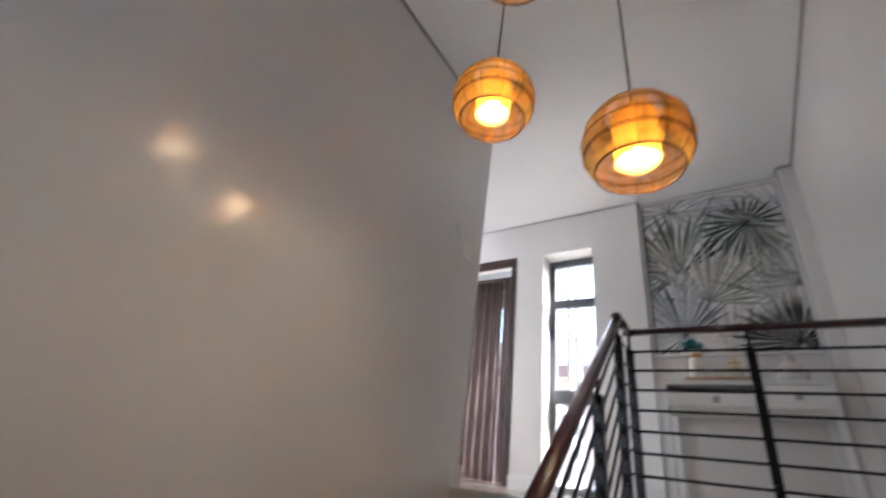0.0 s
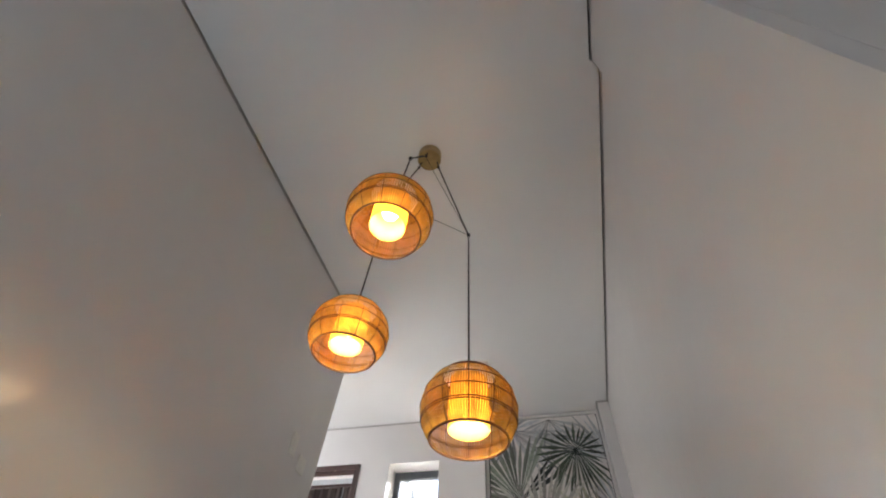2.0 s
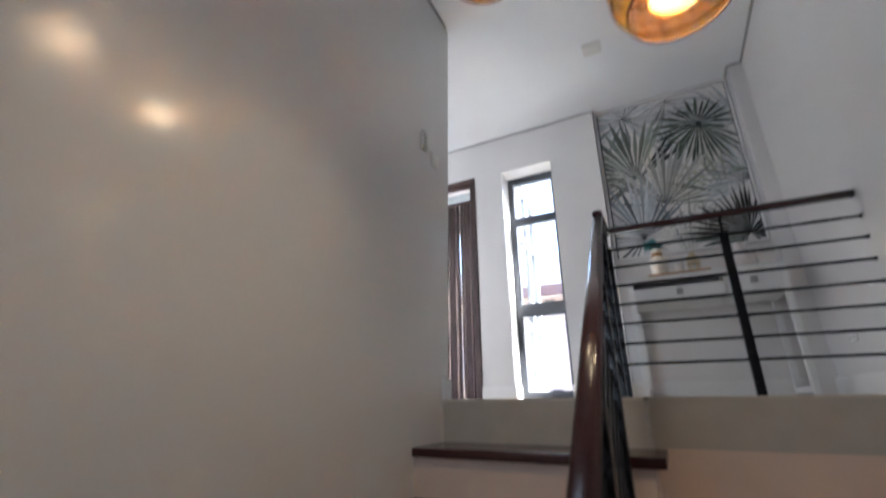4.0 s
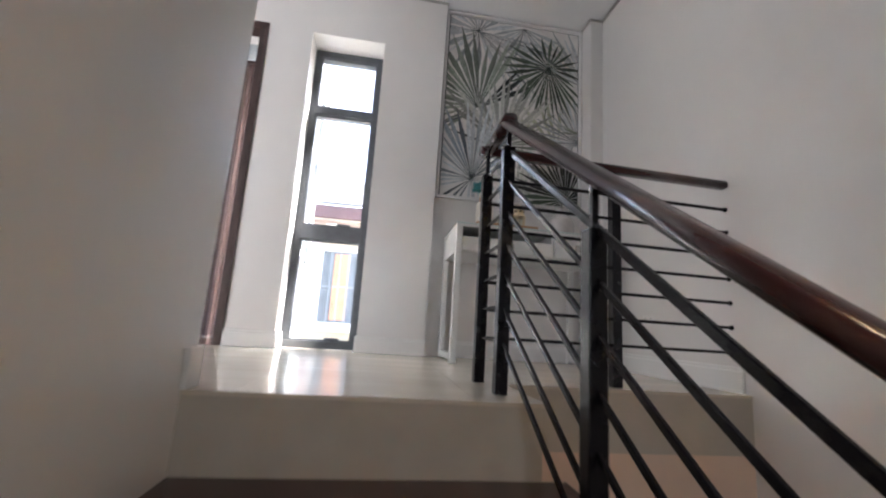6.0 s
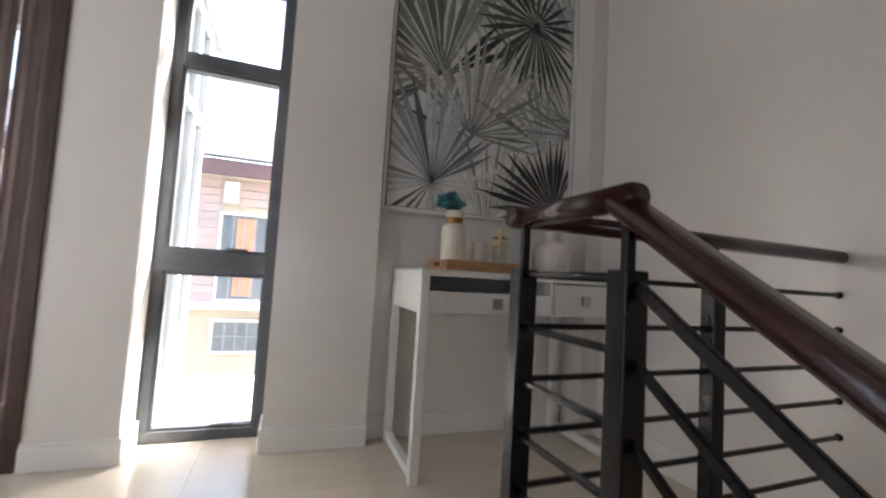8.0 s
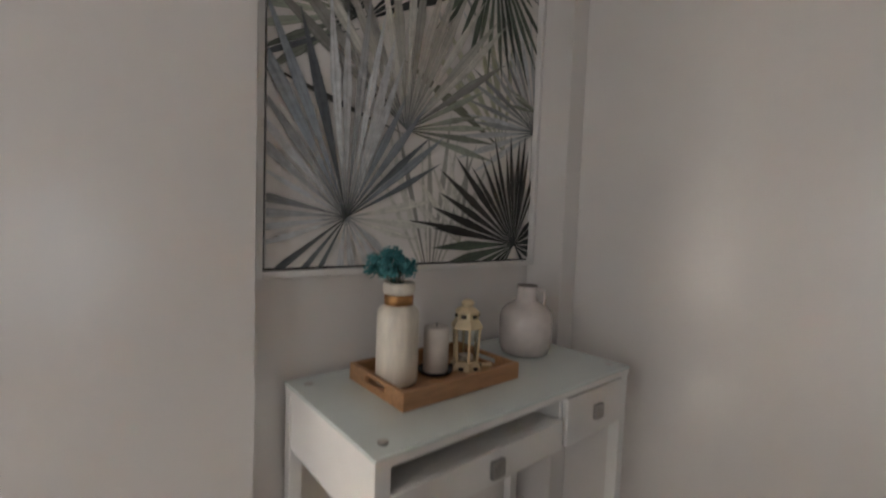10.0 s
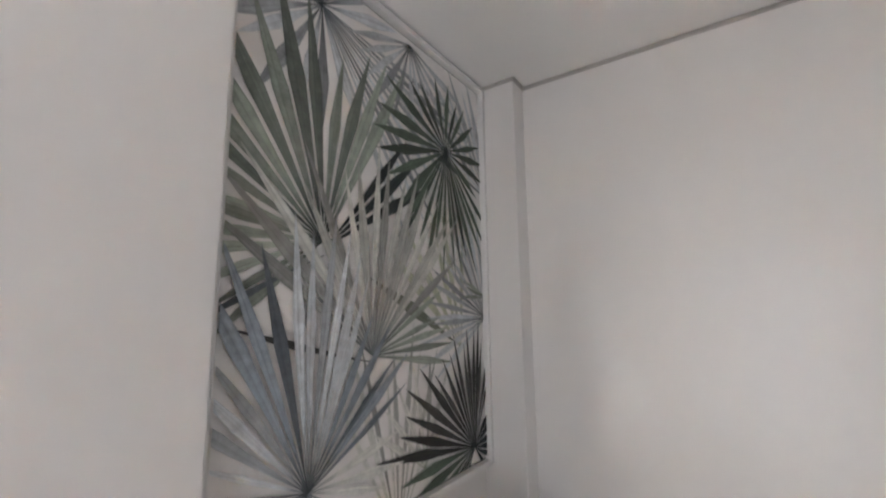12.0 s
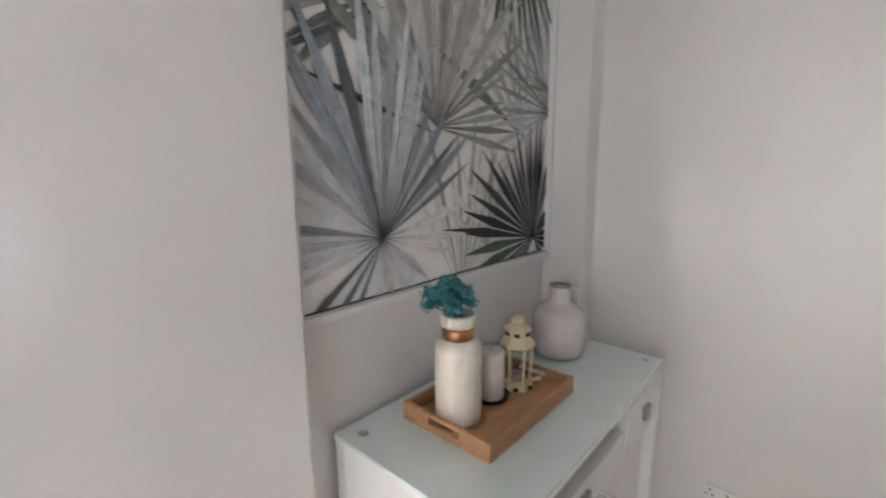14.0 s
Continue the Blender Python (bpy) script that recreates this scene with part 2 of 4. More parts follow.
def tube(points, radius, seg=8, bm=None):
    """A round cord or rod along points."""
    bm = bm or bmesh.new()
    rings = []
    pts = [Vector(p) for p in points]
    for i, p in enumerate(pts):
        d = (pts[min(i + 1, len(pts) - 1)] - pts[max(i - 1, 0)]).normalized()
        u = d.cross(Vector((0.3, 0.2, 1)) if abs(d.z) < 0.9 else Vector((1, 0.1, 0))).normalized()
        w = d.cross(u)
        rings.append([bm.verts.new(p + radius * (u * math.cos(2 * math.pi * k / seg) + w * math.sin(2 * math.pi * k / seg))) for k in range(seg)])
    for a, b in zip(rings, rings[1:]):
        for k in range(seg):
            bm.faces.new((a[k], a[(k + 1) % seg], b[(k + 1) % seg], b[k]))
    bm.faces.new(rings[0])
    bm.faces.new(rings[-1])
    return bm


def beam(p0, p1, wide, tall, bevel, bm=None, segs=3):
    """A bar with a rounded rectangular section; wide is level, tall is across it."""
    bm = bm or bmesh.new()
    p0, p1 = Vector(p0), Vector(p1)
    d = (p1 - p0).normalized()
    side = d.cross(Vector((0, 0, 1))).normalized()
    up = side.cross(d)
    sec = []
    for sx, sy, a0 in ((1, 1, 0), (-1, 1, 90), (-1, -1, 180), (1, -1, 270)):
        for k in range(segs + 1):
            a = radians(a0 + 90 * k / segs)
            sec.append(((wide / 2 - bevel) * sx + bevel * math.cos(a), (tall / 2 - bevel) * sy + bevel * math.sin(a)))
    rings = [[bm.verts.new(p + side * a + up * b) for a, b in sec] for p in (p0, p1)]
    n = len(sec)
    for i in range(n):
        bm.faces.new((rings[0][i], rings[0][(i + 1) % n], rings[1][(i + 1) % n], rings[1][i]))
    bm.faces.new(rings[0])
    bm.faces.new(rings[1])
    return bm


def structure(name, bm, mat, label, category):
    return tagged(part(name, bm, mat), label, category, kind="structure")


def boxes(*rows):
    bm = bmesh.new()
    for r in rows:
        box(*r, bm=bm)
    return bm


# ---- plan ----
CEIL = 2.457
TOP = 2.62
RIGHT = RIGHT_WALL
RECESS = 2.01
NORTH = 1.55
OUTER = 1.80
ALCOVE = 1.625
PIER_END = 0.753
DOOR_L, DOOR_R, DOOR_TOP = -1.33, -0.425, 2.075
WIN_L, WIN_R, WIN_TOP = -0.138, 0.338, 2.068
LOW = -1.309
RISE, GO = 0.187, 0.255
EDGE_R = 0.375

bm = boxes((-0.12, 0, -3.4, 0.056, -2.9, 0.0), (-0.12, 0, -3.4, 0.1, 0.0, TOP))
for v in bm.verts:
    if v.co.x > -0.1 and v.co.y < -3:
        v.co.x += 0.03
    elif v.co.y > 0 and v.co.z > 1:
        v.co.y = 0.145
    elif v.co.y > 0:
        v.co.y = 0.056
structure("wall_west_stair", bm, WALL, "off-white semi-gloss painted wall beside the stairs", "wall")
structure("wall_east", boxes((RIGHT, RECESS + 0.15, -1.93, OUTER, -2.9, TOP), (RECESS, RECESS + 0.15, -3.4, -1.93, -2.9, TOP)), WALL, "off-white semi-gloss painted wall of the stairwell", "wall")
structure("column_stair", boxes((1.85, RIGHT - 0.002, -1.93, -1.5, LOW, TOP)), WALL, "shallow off-white column on the stairwell wall", "column")
structure("column_alcove", boxes((1.80, RIGHT - 0.002, 1.465, ALCOVE - 0.002, 0, TOP)), WALL, "narrow off-white column in the corner by the desk", "column")
# unseen wall, with an opening cut only for the stairwell's fill lamp
structure("wall_south", boxes((-0.12, 0.06, -3.55, -3.4, -2.9, TOP), (0.66, RECESS + 0.15, -3.55, -3.4, -2.9, TOP), (0.06, 0.66, -3.55, -3.4, -2.9, 0.0), (0.06, 0.66, -3.55, -3.4, 1.4, TOP), (-0.12, RECESS + 0.15, -3.57, -3.55, -2.9, TOP)), WALL, "plain off-white wall behind the half landing", "wall")
structure("wall_north", boxes(
    (-2.25, DOOR_L, NORTH, OUTER, -0.3, TOP), (DOOR_L, DOOR_R, NORTH, OUTER, DOOR_TOP, TOP),
    (DOOR_R, WIN_L, NORTH, OUTER, -0.3, TOP), (WIN_L, WIN_R, NORTH, OUTER, WIN_TOP, TOP), (WIN_L, WIN_R, NORTH, OUTER, -0.3, -0.012),
    (WIN_R, PIER_END, NORTH, OUTER, -0.3, TOP), (PIER_END, RIGHT, ALCOVE, OUTER, -2.9, TOP)), WALL, "off-white painted wall with a narrow tall window and a doorway", "wall")
# opening and the panel behind it are added to seat the second fill lamp
structure("wall_south_hall", boxes((-2.25, -2.08, -0.02, 0.1, -0.3, TOP), (-2.08, -1.5, -0.02, 0.1, -0.3, 0.0), (-2.08, -1.5, -0.02, 0.1, 2.08, TOP), (-1.5, -0.122, -0.02, 0.1, -0.3, TOP), (-2.25, -0.122, -0.04, -0.02, -0.3, TOP)), WALL, "plain off-white wall of the upper hall", "wall")
# unseen wall; its opening is made for the hall's fill lamp
structure("wall_west_hall", boxes((-2.25, -2.1, 1.24, NORTH, -0.3, TOP), (-2.25, -2.1, 0.1, 1.24, 2.08, TOP), (-2.25, -2.1, 0.1, 1.24, -0.3, 0.0), (-2.27, -2.25, 0.1, NORTH, -0.3, TOP)), WALL, "plain off-white wall closing the upper hall", "wall")

# ceiling boards stop short of the walls; the gap's shade is in its backing's colour
G = 0.012
bm = boxes((0.9, RECESS - G, -3.4 + G, -1.93 - G, CEIL, CEIL + 0.02), (0.9, 1.85 - G, -1.93 - G, -1.93, CEIL, CEIL + 0.02), (0.9, 1.85 - G, -1.93, -1.5, CEIL, CEIL + 0.02), (0.9, RIGHT - G, -1.5, 0.1, CEIL, CEIL + 0.02),
    (0.9, RIGHT - G, 0.1, 1.465 - G, CEIL, CEIL + 0.02), (-2.1 + G, 0.9, 0.1 + G, 1.465 - G, CEIL, CEIL + 0.02),
    (-2.1 + G, 1.80 - G, 1.465 - G, NORTH - G, CEIL, CEIL + 0.02), (PIER_END + G, 1.80 - G, NORTH - G, ALCOVE - G, CEIL, CEIL + 0.02))
skew = box(G, 0.9, -3.4 + G, 0.1 + G, CEIL, CEIL + 0.02)
for v in skew.verts:
    if v.co.x < 0.5 and v.co.y < -1:
        v.co.x += 0.03
me = bpy.data.meshes.new("skew")
skew.to_mesh(me)
skew.free()
bm.from_mesh(me)
structure("ceiling", bm, CEILING, "smooth white ceiling with a shadow gap along the walls", "ceiling")
# thin grey strips on the wall tops put the gap's shadow line into colour
S0, S1 = CEIL - 0.010, CEIL + 0.044
bm = boxes((RIGHT - 0.003, RIGHT, -1.5, 1.465, S0, S1), (1.847, 1.85, -1.93, -1.5, S0, S1), (1.847, RIGHT, -1.503, -1.5, S0, S1), (RECESS - 0.003, RECESS, -3.4, -1.93, S0, S1), (1.847, RECESS - 0.003, -1.933, -1.93, S0, S1), (1.797, 1.80, 1.465, ALCOVE, S0, S1), (1.797, RIGHT, 1.462, 1.465, S0, S1),
    (-2.1, PIER_END, NORTH - 0.003, NORTH, S0, S1), (PIER_END, PIER_END + 0.003, NORTH, ALCOVE, S0, S1), (-2.1, 0.0, 0.1, 0.103, S0, S1))
strip = box(0, 0.003, -3.4, 0.1, S0, S1)
for v in strip.verts:
    if v.co.y < -1:
        v.co.x += 0.03
strip.to_mesh(me)
strip.free()
bm.from_mesh(me)
structure("trim_ceiling", bm, GAP, "grey strip painted as the shadow line between the walls and the ceiling", "trim")
structure("ceiling_backing", boxes((-2.25, RECESS + 0.15, -3.55, OUTER, CEIL + 0.045, CEIL + 0.12)), GAP, "dark backing above the ceiling's shadow gap", "ceiling")
structure("roof", boxes((-2.4, RECESS + 0.3, -3.7, OUTER + 0.02, TOP, TOP + 0.2)), WHITEOUT, "flat masonry roof slab of the house", "roof")

# landing slab with its tiles
floor = structure("floor", boxes((-2.1, 0.90, 0.0, NORTH, -0.22, -0.012), (0.90, RIGHT, EDGE_R, NORTH, -0.22, -0.012), (WIN_L, WIN_R, NORTH, OUTER - 0.03, -0.12, -0.0121),
    (PIER_END, 1.80, NORTH, ALCOVE, -0.22, -0.0122)), GROUT, "concrete landing slab under beige tiles", "floor")
structure("landing_fascia", boxes((0.002, 0.898, 0.004, 0.06, -0.2, -0.014), (0.898, RIGHT, EDGE_R + 0.004, EDGE_R + 0.10, -2.9, -0.014), (0.84, 0.898, 0.06, EDGE_R + 0.1, -2.9, -0.0145)),
    RISER, "cream painted edge of the landing above the lower flight", "wall")
structure("wall_under_stair", boxes((0.905, 0.935, -1.5, EDGE_R, -2.9, -1.3)), RISER, "cream painted wall under the stair flight", "wall")
structure("lower_floor", boxes((-0.12, RIGHT, -1.6, EDGE_R + 0.1, -2.95, -2.88)), GROUT, "plain floor under the stairs", "floor")
structure("half_landing", boxes((0, RIGHT, -1.93, -1.56, LOW - 0.2, LOW), (0, RECESS, -3.4, -1.93, LOW - 0.2, LOW)), ROOMWOOD, "brown half landing at the turn of the stairs", "floor")


def skirting(name, x0, x1, y0, y1, z):
    bm = box(x0, x1, y0, y1, z, z + 0.085, bevel=0.004)
    dx, dy = (x1 - x0), (y1 - y0)
    cut = 0.006
    if dx > dy:
        box(x0, x1, y0 + cut, y1, z + 0.083, z + 0.10, bevel=0.003, bm=bm)
    else:
        box(x0 + cut, x1, y0, y1, z + 0.083, z + 0.10, bevel=0.003, bm=bm)
    return structure(name, bm, TRIM, "white moulded skirting board along the wall", "baseboard")


skirting("baseboard", DOOR_R + 0.005, WIN_L + 0.005, NORTH - 0.015, NORTH, 0)
skirting("baseboard", WIN_R - 0.005, PIER_END + 0.005, NORTH - 0.015, NORTH, 0)
skirting("baseboard", PIER_END + 0.006, 1.785, ALCOVE - 0.015, ALCOVE, 0)
skirting("baseboard", RIGHT - 0.015, RIGHT, 0.40, 1.465, 0)
skirting("baseboard", 1.785, 1.80, 1.45, ALCOVE - 0.016, 0)
skirting("baseboard", -0.125, 0.012, 0.056, 0.072, 0)
bm = box(-0.001, 0.014, -0.012, 0.0715, 0, 0.098, bevel=0.004)
structure("baseboard", bm, TRIM, "white moulded skirting board ending at the stairs", "baseboard")
for y0, y1 in ((NORTH - 0.012, 1.735),):
    structure("baseboard", box(WIN_L - 0.001, WIN_L + 0.012, y0, y1, 0, 0.095, bevel=0.004), TRIM, "short white skirting return in the window reveal", "baseboard")
    structure("baseboard", box(WIN_R - 0.012, WIN_R + 0.001, y0, y1, 0, 0.095, bevel=0.004), TRIM, "short white skirting return in the window reveal", "baseboard")

# ---- stairs ----


def staircase(name, x0, x1, y_top, z_top, count, sign, label, over):
    """A solid flight with timber treads; sign is the way in which it climbs along y."""
    e = empty(name, ((x0 + x1) / 2, y_top, z_top - RISE * (count + 1)), label, "stairs")
    bm = bmesh.new()
    low = z_top - RISE * (count + 1) + 0.001
    line = [(y_top, low)]
    for k in range(1, count + 1):
        line += [(y_top - sign * GO * (k - 1), z_top - RISE * k - 0.036), (y_top - sign * GO * k, z_top - RISE * k - 0.036)]
    line += [(y_top - sign * GO * count, low)]
    sides = [[bm.verts.new((x, y, z)) for y, z in line] for x in (x0, x1)]
    for i in range(len(line)):
        j = (i + 1) % len(line)
        bm.faces.new((sides[0][i], sides[0][j], sides[1][j], sides[1][i]))
    bm.faces.new(sides[0])
    bm.faces.new(sides[1])
    part("stair_body", bm, RISER, e, "cream painted risers and string")
    for k in range(1, count + 1):
        z = z_top - RISE * k
        front = y_top - sign * (GO * k + 0.03)
        back = y_top - sign * (GO * (k - 1) + 0.001)
        part("tread", box(x0 + 0.002, x1 + over, min(front, back), max(front, back), z - 0.036, z, bevel=0.006), MAHOGANY, e, "glossy dark mahogany tread")
    return e


staircase("stair_flight", 0.002, 0.92, -0.012, 0.0, 6, 1, "stair flight with dark mahogany treads and cream risers", 0.042)
staircase("stair_flight", 0.962, 1.84, -1.56 - GO + 0.24, LOW, 6, -1, "lower stair flight with dark mahogany treads", 0.0)

# ---- railing ----
RX = 0.817
rail = empty("stair_railing", (RX, 0.13, 0), "black steel railing with a mahogany handrail along the stairs", "railing")
SL = 0.705


def rx(y):
    """The flight's railing runs a little out of square."""
    return RX - 0.05 * (y - 0.13)


def post(x, y, z0, z1, rail_z):
    p = part("post", box(x - 0.019, x + 0.019, y - 0.019, y + 0.019, z0, z1, bevel=0.003), STEEL, rail)
    part("spindle", box(x - 0.007, x + 0.007, y - 0.007, y + 0.007, z1 - 0.002, rail_z, bevel=0.001), STEEL, p)


N1, N2, GY = 0.13, 0.40, 0.405
post(RX, N1, 0.0, 0.768, 0.855)
post(RX, N2, 0.0, 0.768, 0.855)
post(1.36, GY + 0.022, 0.0, 0.768, 0.855)
post(rx(-0.378), -0.378, -RISE * 2, 0.388, 0.48)
post(rx(-0.98), -0.98, -RISE * 4, 0.760 - SL * 1.11, 0.850 - SL * 1.12)
post(rx(-1.50), -1.50, -RISE * 6, 0.760 - SL * 1.63, 0.850 - SL * 1.64)
HT = 0.868
part("handrail", beam((RX, N1 + 0.02, HT - 0.004), (rx(-1.56), -1.56, HT - 0.004 - 0.69 * 1.71), 0.048, 0.037, 0.016), MAHOGANY, rail, "polished dark red mahogany handrail", smooth=True)
part("handrail", beam((RX, N1 - 0.012, HT), (RX, GY + 0.03, HT), 0.048, 0.036, 0.016), MAHOGANY, rail, "polished dark red mahogany handrail", smooth=True)
part("handrail", beam((RX - 0.03, GY, HT), (RIGHT - 0.005, GY + 0.045, HT), 0.048, 0.036, 0.016), MAHOGANY, rail, "polished dark red mahogany handrail", smooth=True)
for k in range(7):
    z = 0.758 - 0.1005 * k
    tall = 0.018 if k == 0 else 0.014
    part("bar", beam((RX, N1 - 0.02, z - 0.012), (rx(-1.49), -1.49, z - 0.03 - SL * 1.60), 0.010, tall, 0.002, segs=1), STEEL, rail)
    part("rod", beam((RX, N1 + 0.02, z), (RX, N2 - 0.02, z), 0.012, 0.012, 0.003, segs=1), STEEL, rail)
    rod = part("rod", beam((RX + 0.02, GY, z), (RIGHT - 0.004, GY + 0.045, z), 0.013, 0.012, 0.003, segs=1), STEEL, rail)
    part("flange", beam((RIGHT - 0.007, GY + 0.045, z), (RIGHT - 0.0005, GY + 0.045, z), 0.02, 0.02, 0.0095), STEEL, rod)

# ---- window ----
window = empty("window_1", ((WIN_L + WIN_R) / 2, 1.75, 0), "tall narrow charcoal aluminium window with three panes", "window")
window["kind"] = "structure"
FY0, FY1 = 1.735, 1.83
FT = 2.052
for nm, r in (("frame_side", (WIN_L, WIN_L + 0.043, FY0, FY1, 0, FT)), ("frame_side", (WIN_R - 0.043, WIN_R, FY0, FY1, 0, FT)),
              ("frame_head", (WIN_L, WIN_R, FY0 + 0.001, FY1, FT - 0.034, WIN_TOP)), ("frame_sill", (WIN_L, WIN_R, FY0 - 0.004, FY1, 0.0, 0.045)),
              ("transom", (WIN_L + 0.04, WIN_R - 0.04, FY0 - 0.003, FY1, 0.698, 0.792)), ("transom", (WIN_L + 0.04, WIN_R - 0.04, FY0 - 0.003, FY1, 1.582, 1.636))):
    part(nm, box(*r, bevel=0.004), WINFRAME, window)
for z0, z1 in ((0.042, 0.70), (0.79, 1.584), (1.634, 2.022)):
    p = part("pane", box(WIN_L + 0.04, WIN_R - 0.04, 1.765, 1.769, z0, z1), GLASS, window)
    p.visible_shadow = False
    b = 0.012
    for r in ((WIN_L + 0.042, WIN_L + 0.042 + b, 1.742, 1.764, z0, z1), (WIN_R - 0.042 - b, WIN_R - 0.042, 1.742, 1.764, z0, z1),
              (WIN_L + 0.048, WIN_R - 0.048, 1.7425, 1.764, z0 + 0.002, z0 + 0.002 + b), (WIN_L + 0.048, WIN_R - 0.048, 1.7425, 1.764, z1 - b - 0.002, z1 - 0.002)):
        part("glazing_bead", box(*r, bevel=0.003), WINFRAME, p)
part("window_handle", box(0.13, 0.22, 1.716, 1.734, 0.795, 0.812, bevel=0.004), WINFRAME, window, "small black window catch")
part("window_handle", box(0.13, 0.22, 1.716, 1.730, 0.056, 0.070, bevel=0.004), WINFRAME, window, "small black window catch")

# ---- doorway and curtained bay ----
door = empty("door_1", ((DOOR_L + DOOR_R) / 2, NORTH, 0), "dark wooden door lining without a leaf", "doorway")
door["kind"] = "structure"
part("jamb", box(DOOR_R - 0.045, DOOR_R + 0.006, NORTH - 0.012, NORTH + 0.09, 0.001, DOOR_TOP - 0.045, bevel=0.004), DARKWOOD, door)
part("jamb", box(DOOR_L - 0.006, DOOR_L + 0.045, NORTH - 0.012, NORTH + 0.09, 0.001, DOOR_TOP - 0.045, bevel=0.004), DARKWOOD, door)
part("head", box(DOOR_L - 0.006, DOOR_R + 0.006, NORTH - 0.013, NORTH + 0.09, DOOR_TOP - 0.045, DOOR_TOP + 0.006, bevel=0.004), DARKWOOD, door)
BAYX, BAYY = -0.235, 3.0
structure("bay_floor", boxes((-2.25, BAYX, OUTER - 0.0, BAYY, -0.2, 0.0), (DOOR_L, DOOR_R, NORTH, OUTER, -0.2, -0.001)), ROOMWOOD, "dark brown boarded floor of the bay", "floor")
# slab in the frames' grey, which also carries the backlit shade above the curtains
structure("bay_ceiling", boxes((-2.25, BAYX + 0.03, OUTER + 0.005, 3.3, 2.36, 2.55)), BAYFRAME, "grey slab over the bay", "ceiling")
# never in view; the gap in this wall only holds the bay's fill lamp
structure("wall_bay_west", boxes((-2.25, -2.1, OUTER, 1.86, 0, 2.36), (-2.25, -2.1, 2.22, BAYY, 0, 2.36), (-2.25, -2.1, 1.86, 2.22, 0, 0.12), (-2.25, -2.1, 1.86, 2.22, 2.12, 2.36), (-2.27, -2.25, OUTER, BAYY, 0, 2.36)), WALL, "plain off-white side wall of the bay", "wall")
structure("wall_bay_north", boxes((-2.25, -1.9, BAYY - 0.1, BAYY, 0, 2.36), (-1.9, BAYX - 0.05, BAYY - 0.1, BAYY, 2.1, 2.36), (-1.9, BAYX - 0.05, BAYY - 0.1, BAYY, 0.001, 0.1)), WALL, "off-white wall round the bay window", "wall")
bay = empty("window_2", (BAYX, 2.1, 0), "grey aluminium corner glazing of the bay", "window")
bay["kind"] = "structure"
for nm, r in (("frame_post", (BAYX - 0.05, BAYX + 0.01, BAYY - 0.06, BAYY + 0.005, -0.1, 2.36)), ("frame_post", (BAYX - 0.05, BAYX, OUTER + 0.005, OUTER + 0.05, -0.1, 2.36)), ("frame_post", (BAYX - 0.047, BAYX + 0.006, 2.655, 2.72, -0.1, 2.36)),
              ("frame_rail", (BAYX - 0.045, BAYX + 0.004, OUTER + 0.01, BAYY - 0.05, 0.0, 0.10)), ("frame_rail", (BAYX - 0.045, BAYX + 0.004, OUTER + 0.01, BAYY - 0.05, 0.70, 0.76)),
              ("frame_rail", (BAYX - 0.045, BAYX + 0.004, OUTER + 0.01, BAYY - 0.05, 1.655, 1.72)), ("frame_rail", (BAYX - 0.045, BAYX + 0.004, OUTER + 0.01, BAYY - 0.05, 2.28, 2.36))):
    part(nm, box(*r, bevel=0.004), BAYFRAME, bay)
part("pane", box(BAYX - 0.025, BAYX - 0.020, OUTER + 0.03, 2.66, 0.05, 2.32), GLASS, bay)
p = part("pane", box(BAYX - 0.025, BAYX - 0.020, 2.715, BAYY - 0.04, 0.05, 2.32), GLASS, bay)
p.visible_shadow = False
for x in (-1.88, -1.31, -0.74, -0.31):
    part("mullion", box(x - 0.02, x + 0.02, BAYY - 0.075, BAYY - 0.03, 0.1, 2.1, bevel=0.003), BAYFRAME, bay)


def curtain(name, x0, x1, y, z0, z1, folds, deep, mat):
    bm = bmesh.new()
    n = folds * 10
    rows = 12
    grid = []
    for j in range(rows + 1):
        line = []
        for i in range(n + 1):
            u = i / n
            a = 2 * math.pi * folds * u
            d = deep * (0.75 + 0.5 * noise.noise((u * 7, j * 0.15, x0))) * (0.85 + 0.3 * j / rows)
            line.append(bm.verts.new((x0 + (x1 - x0) * u + 0.012 * math.sin(2 * a), y + d * math.sin(a) + 0.004 * noise.noise((u * 30, j, 2)), z0 + (z1 - z0) * (1 - j / rows))))
        grid.append(line)
    for a, b in zip(grid, grid[1:]):
        for i in range(n):
            bm.faces.new((a[i], a[i + 1], b[i + 1], b[i]))
    bmesh.ops.solidify(bm, geom=bm.faces[:], thickness=0.002)
    return part(name, bm, mat, smooth=True)


for x0, x1, folds, cloth, words in ((-1.98, -0.965, 10, CURTAIN, "brown pleated curtain hanging to the floor of the bay"), (-0.957, -0.80, 2, CURTAIN, "narrow brown pleated curtain hanging in the bay"),
                                    (-0.80, -0.56, 4, SHEER, "pale pinkish curtain glowing with daylight in the bay"), (-0.555, -0.30, 3, CURTAIN, "brown pleated curtain at the side of the bay")):
    tagged(curtain("curtain", x0, x1, 2.35, 0.006, 2.235, folds, 0.03, cloth), words, "curtain", "curtains of the bay")
tagged(part("curtain_rail", beam((-2.0, 2.35, 2.25), (-0.29, 2.35, 2.25), 0.05, 0.025, 0.004), DARKWOOD), "dark curtain rail above the bay curtains", "curtain rail")

# ---- outdoors ----
structure("terrace", box(-4, 3.2, OUTER + 0.002, 3.33, -0.35, -0.10, bevel=0.01), SLAB, "white sunlit terrace slab outside the window", "terrace")
structure("ground", boxes((-300, 300, -300, 300, -3.6, -3.5)), GROUND, "dry bare ground between the houses", "ground")

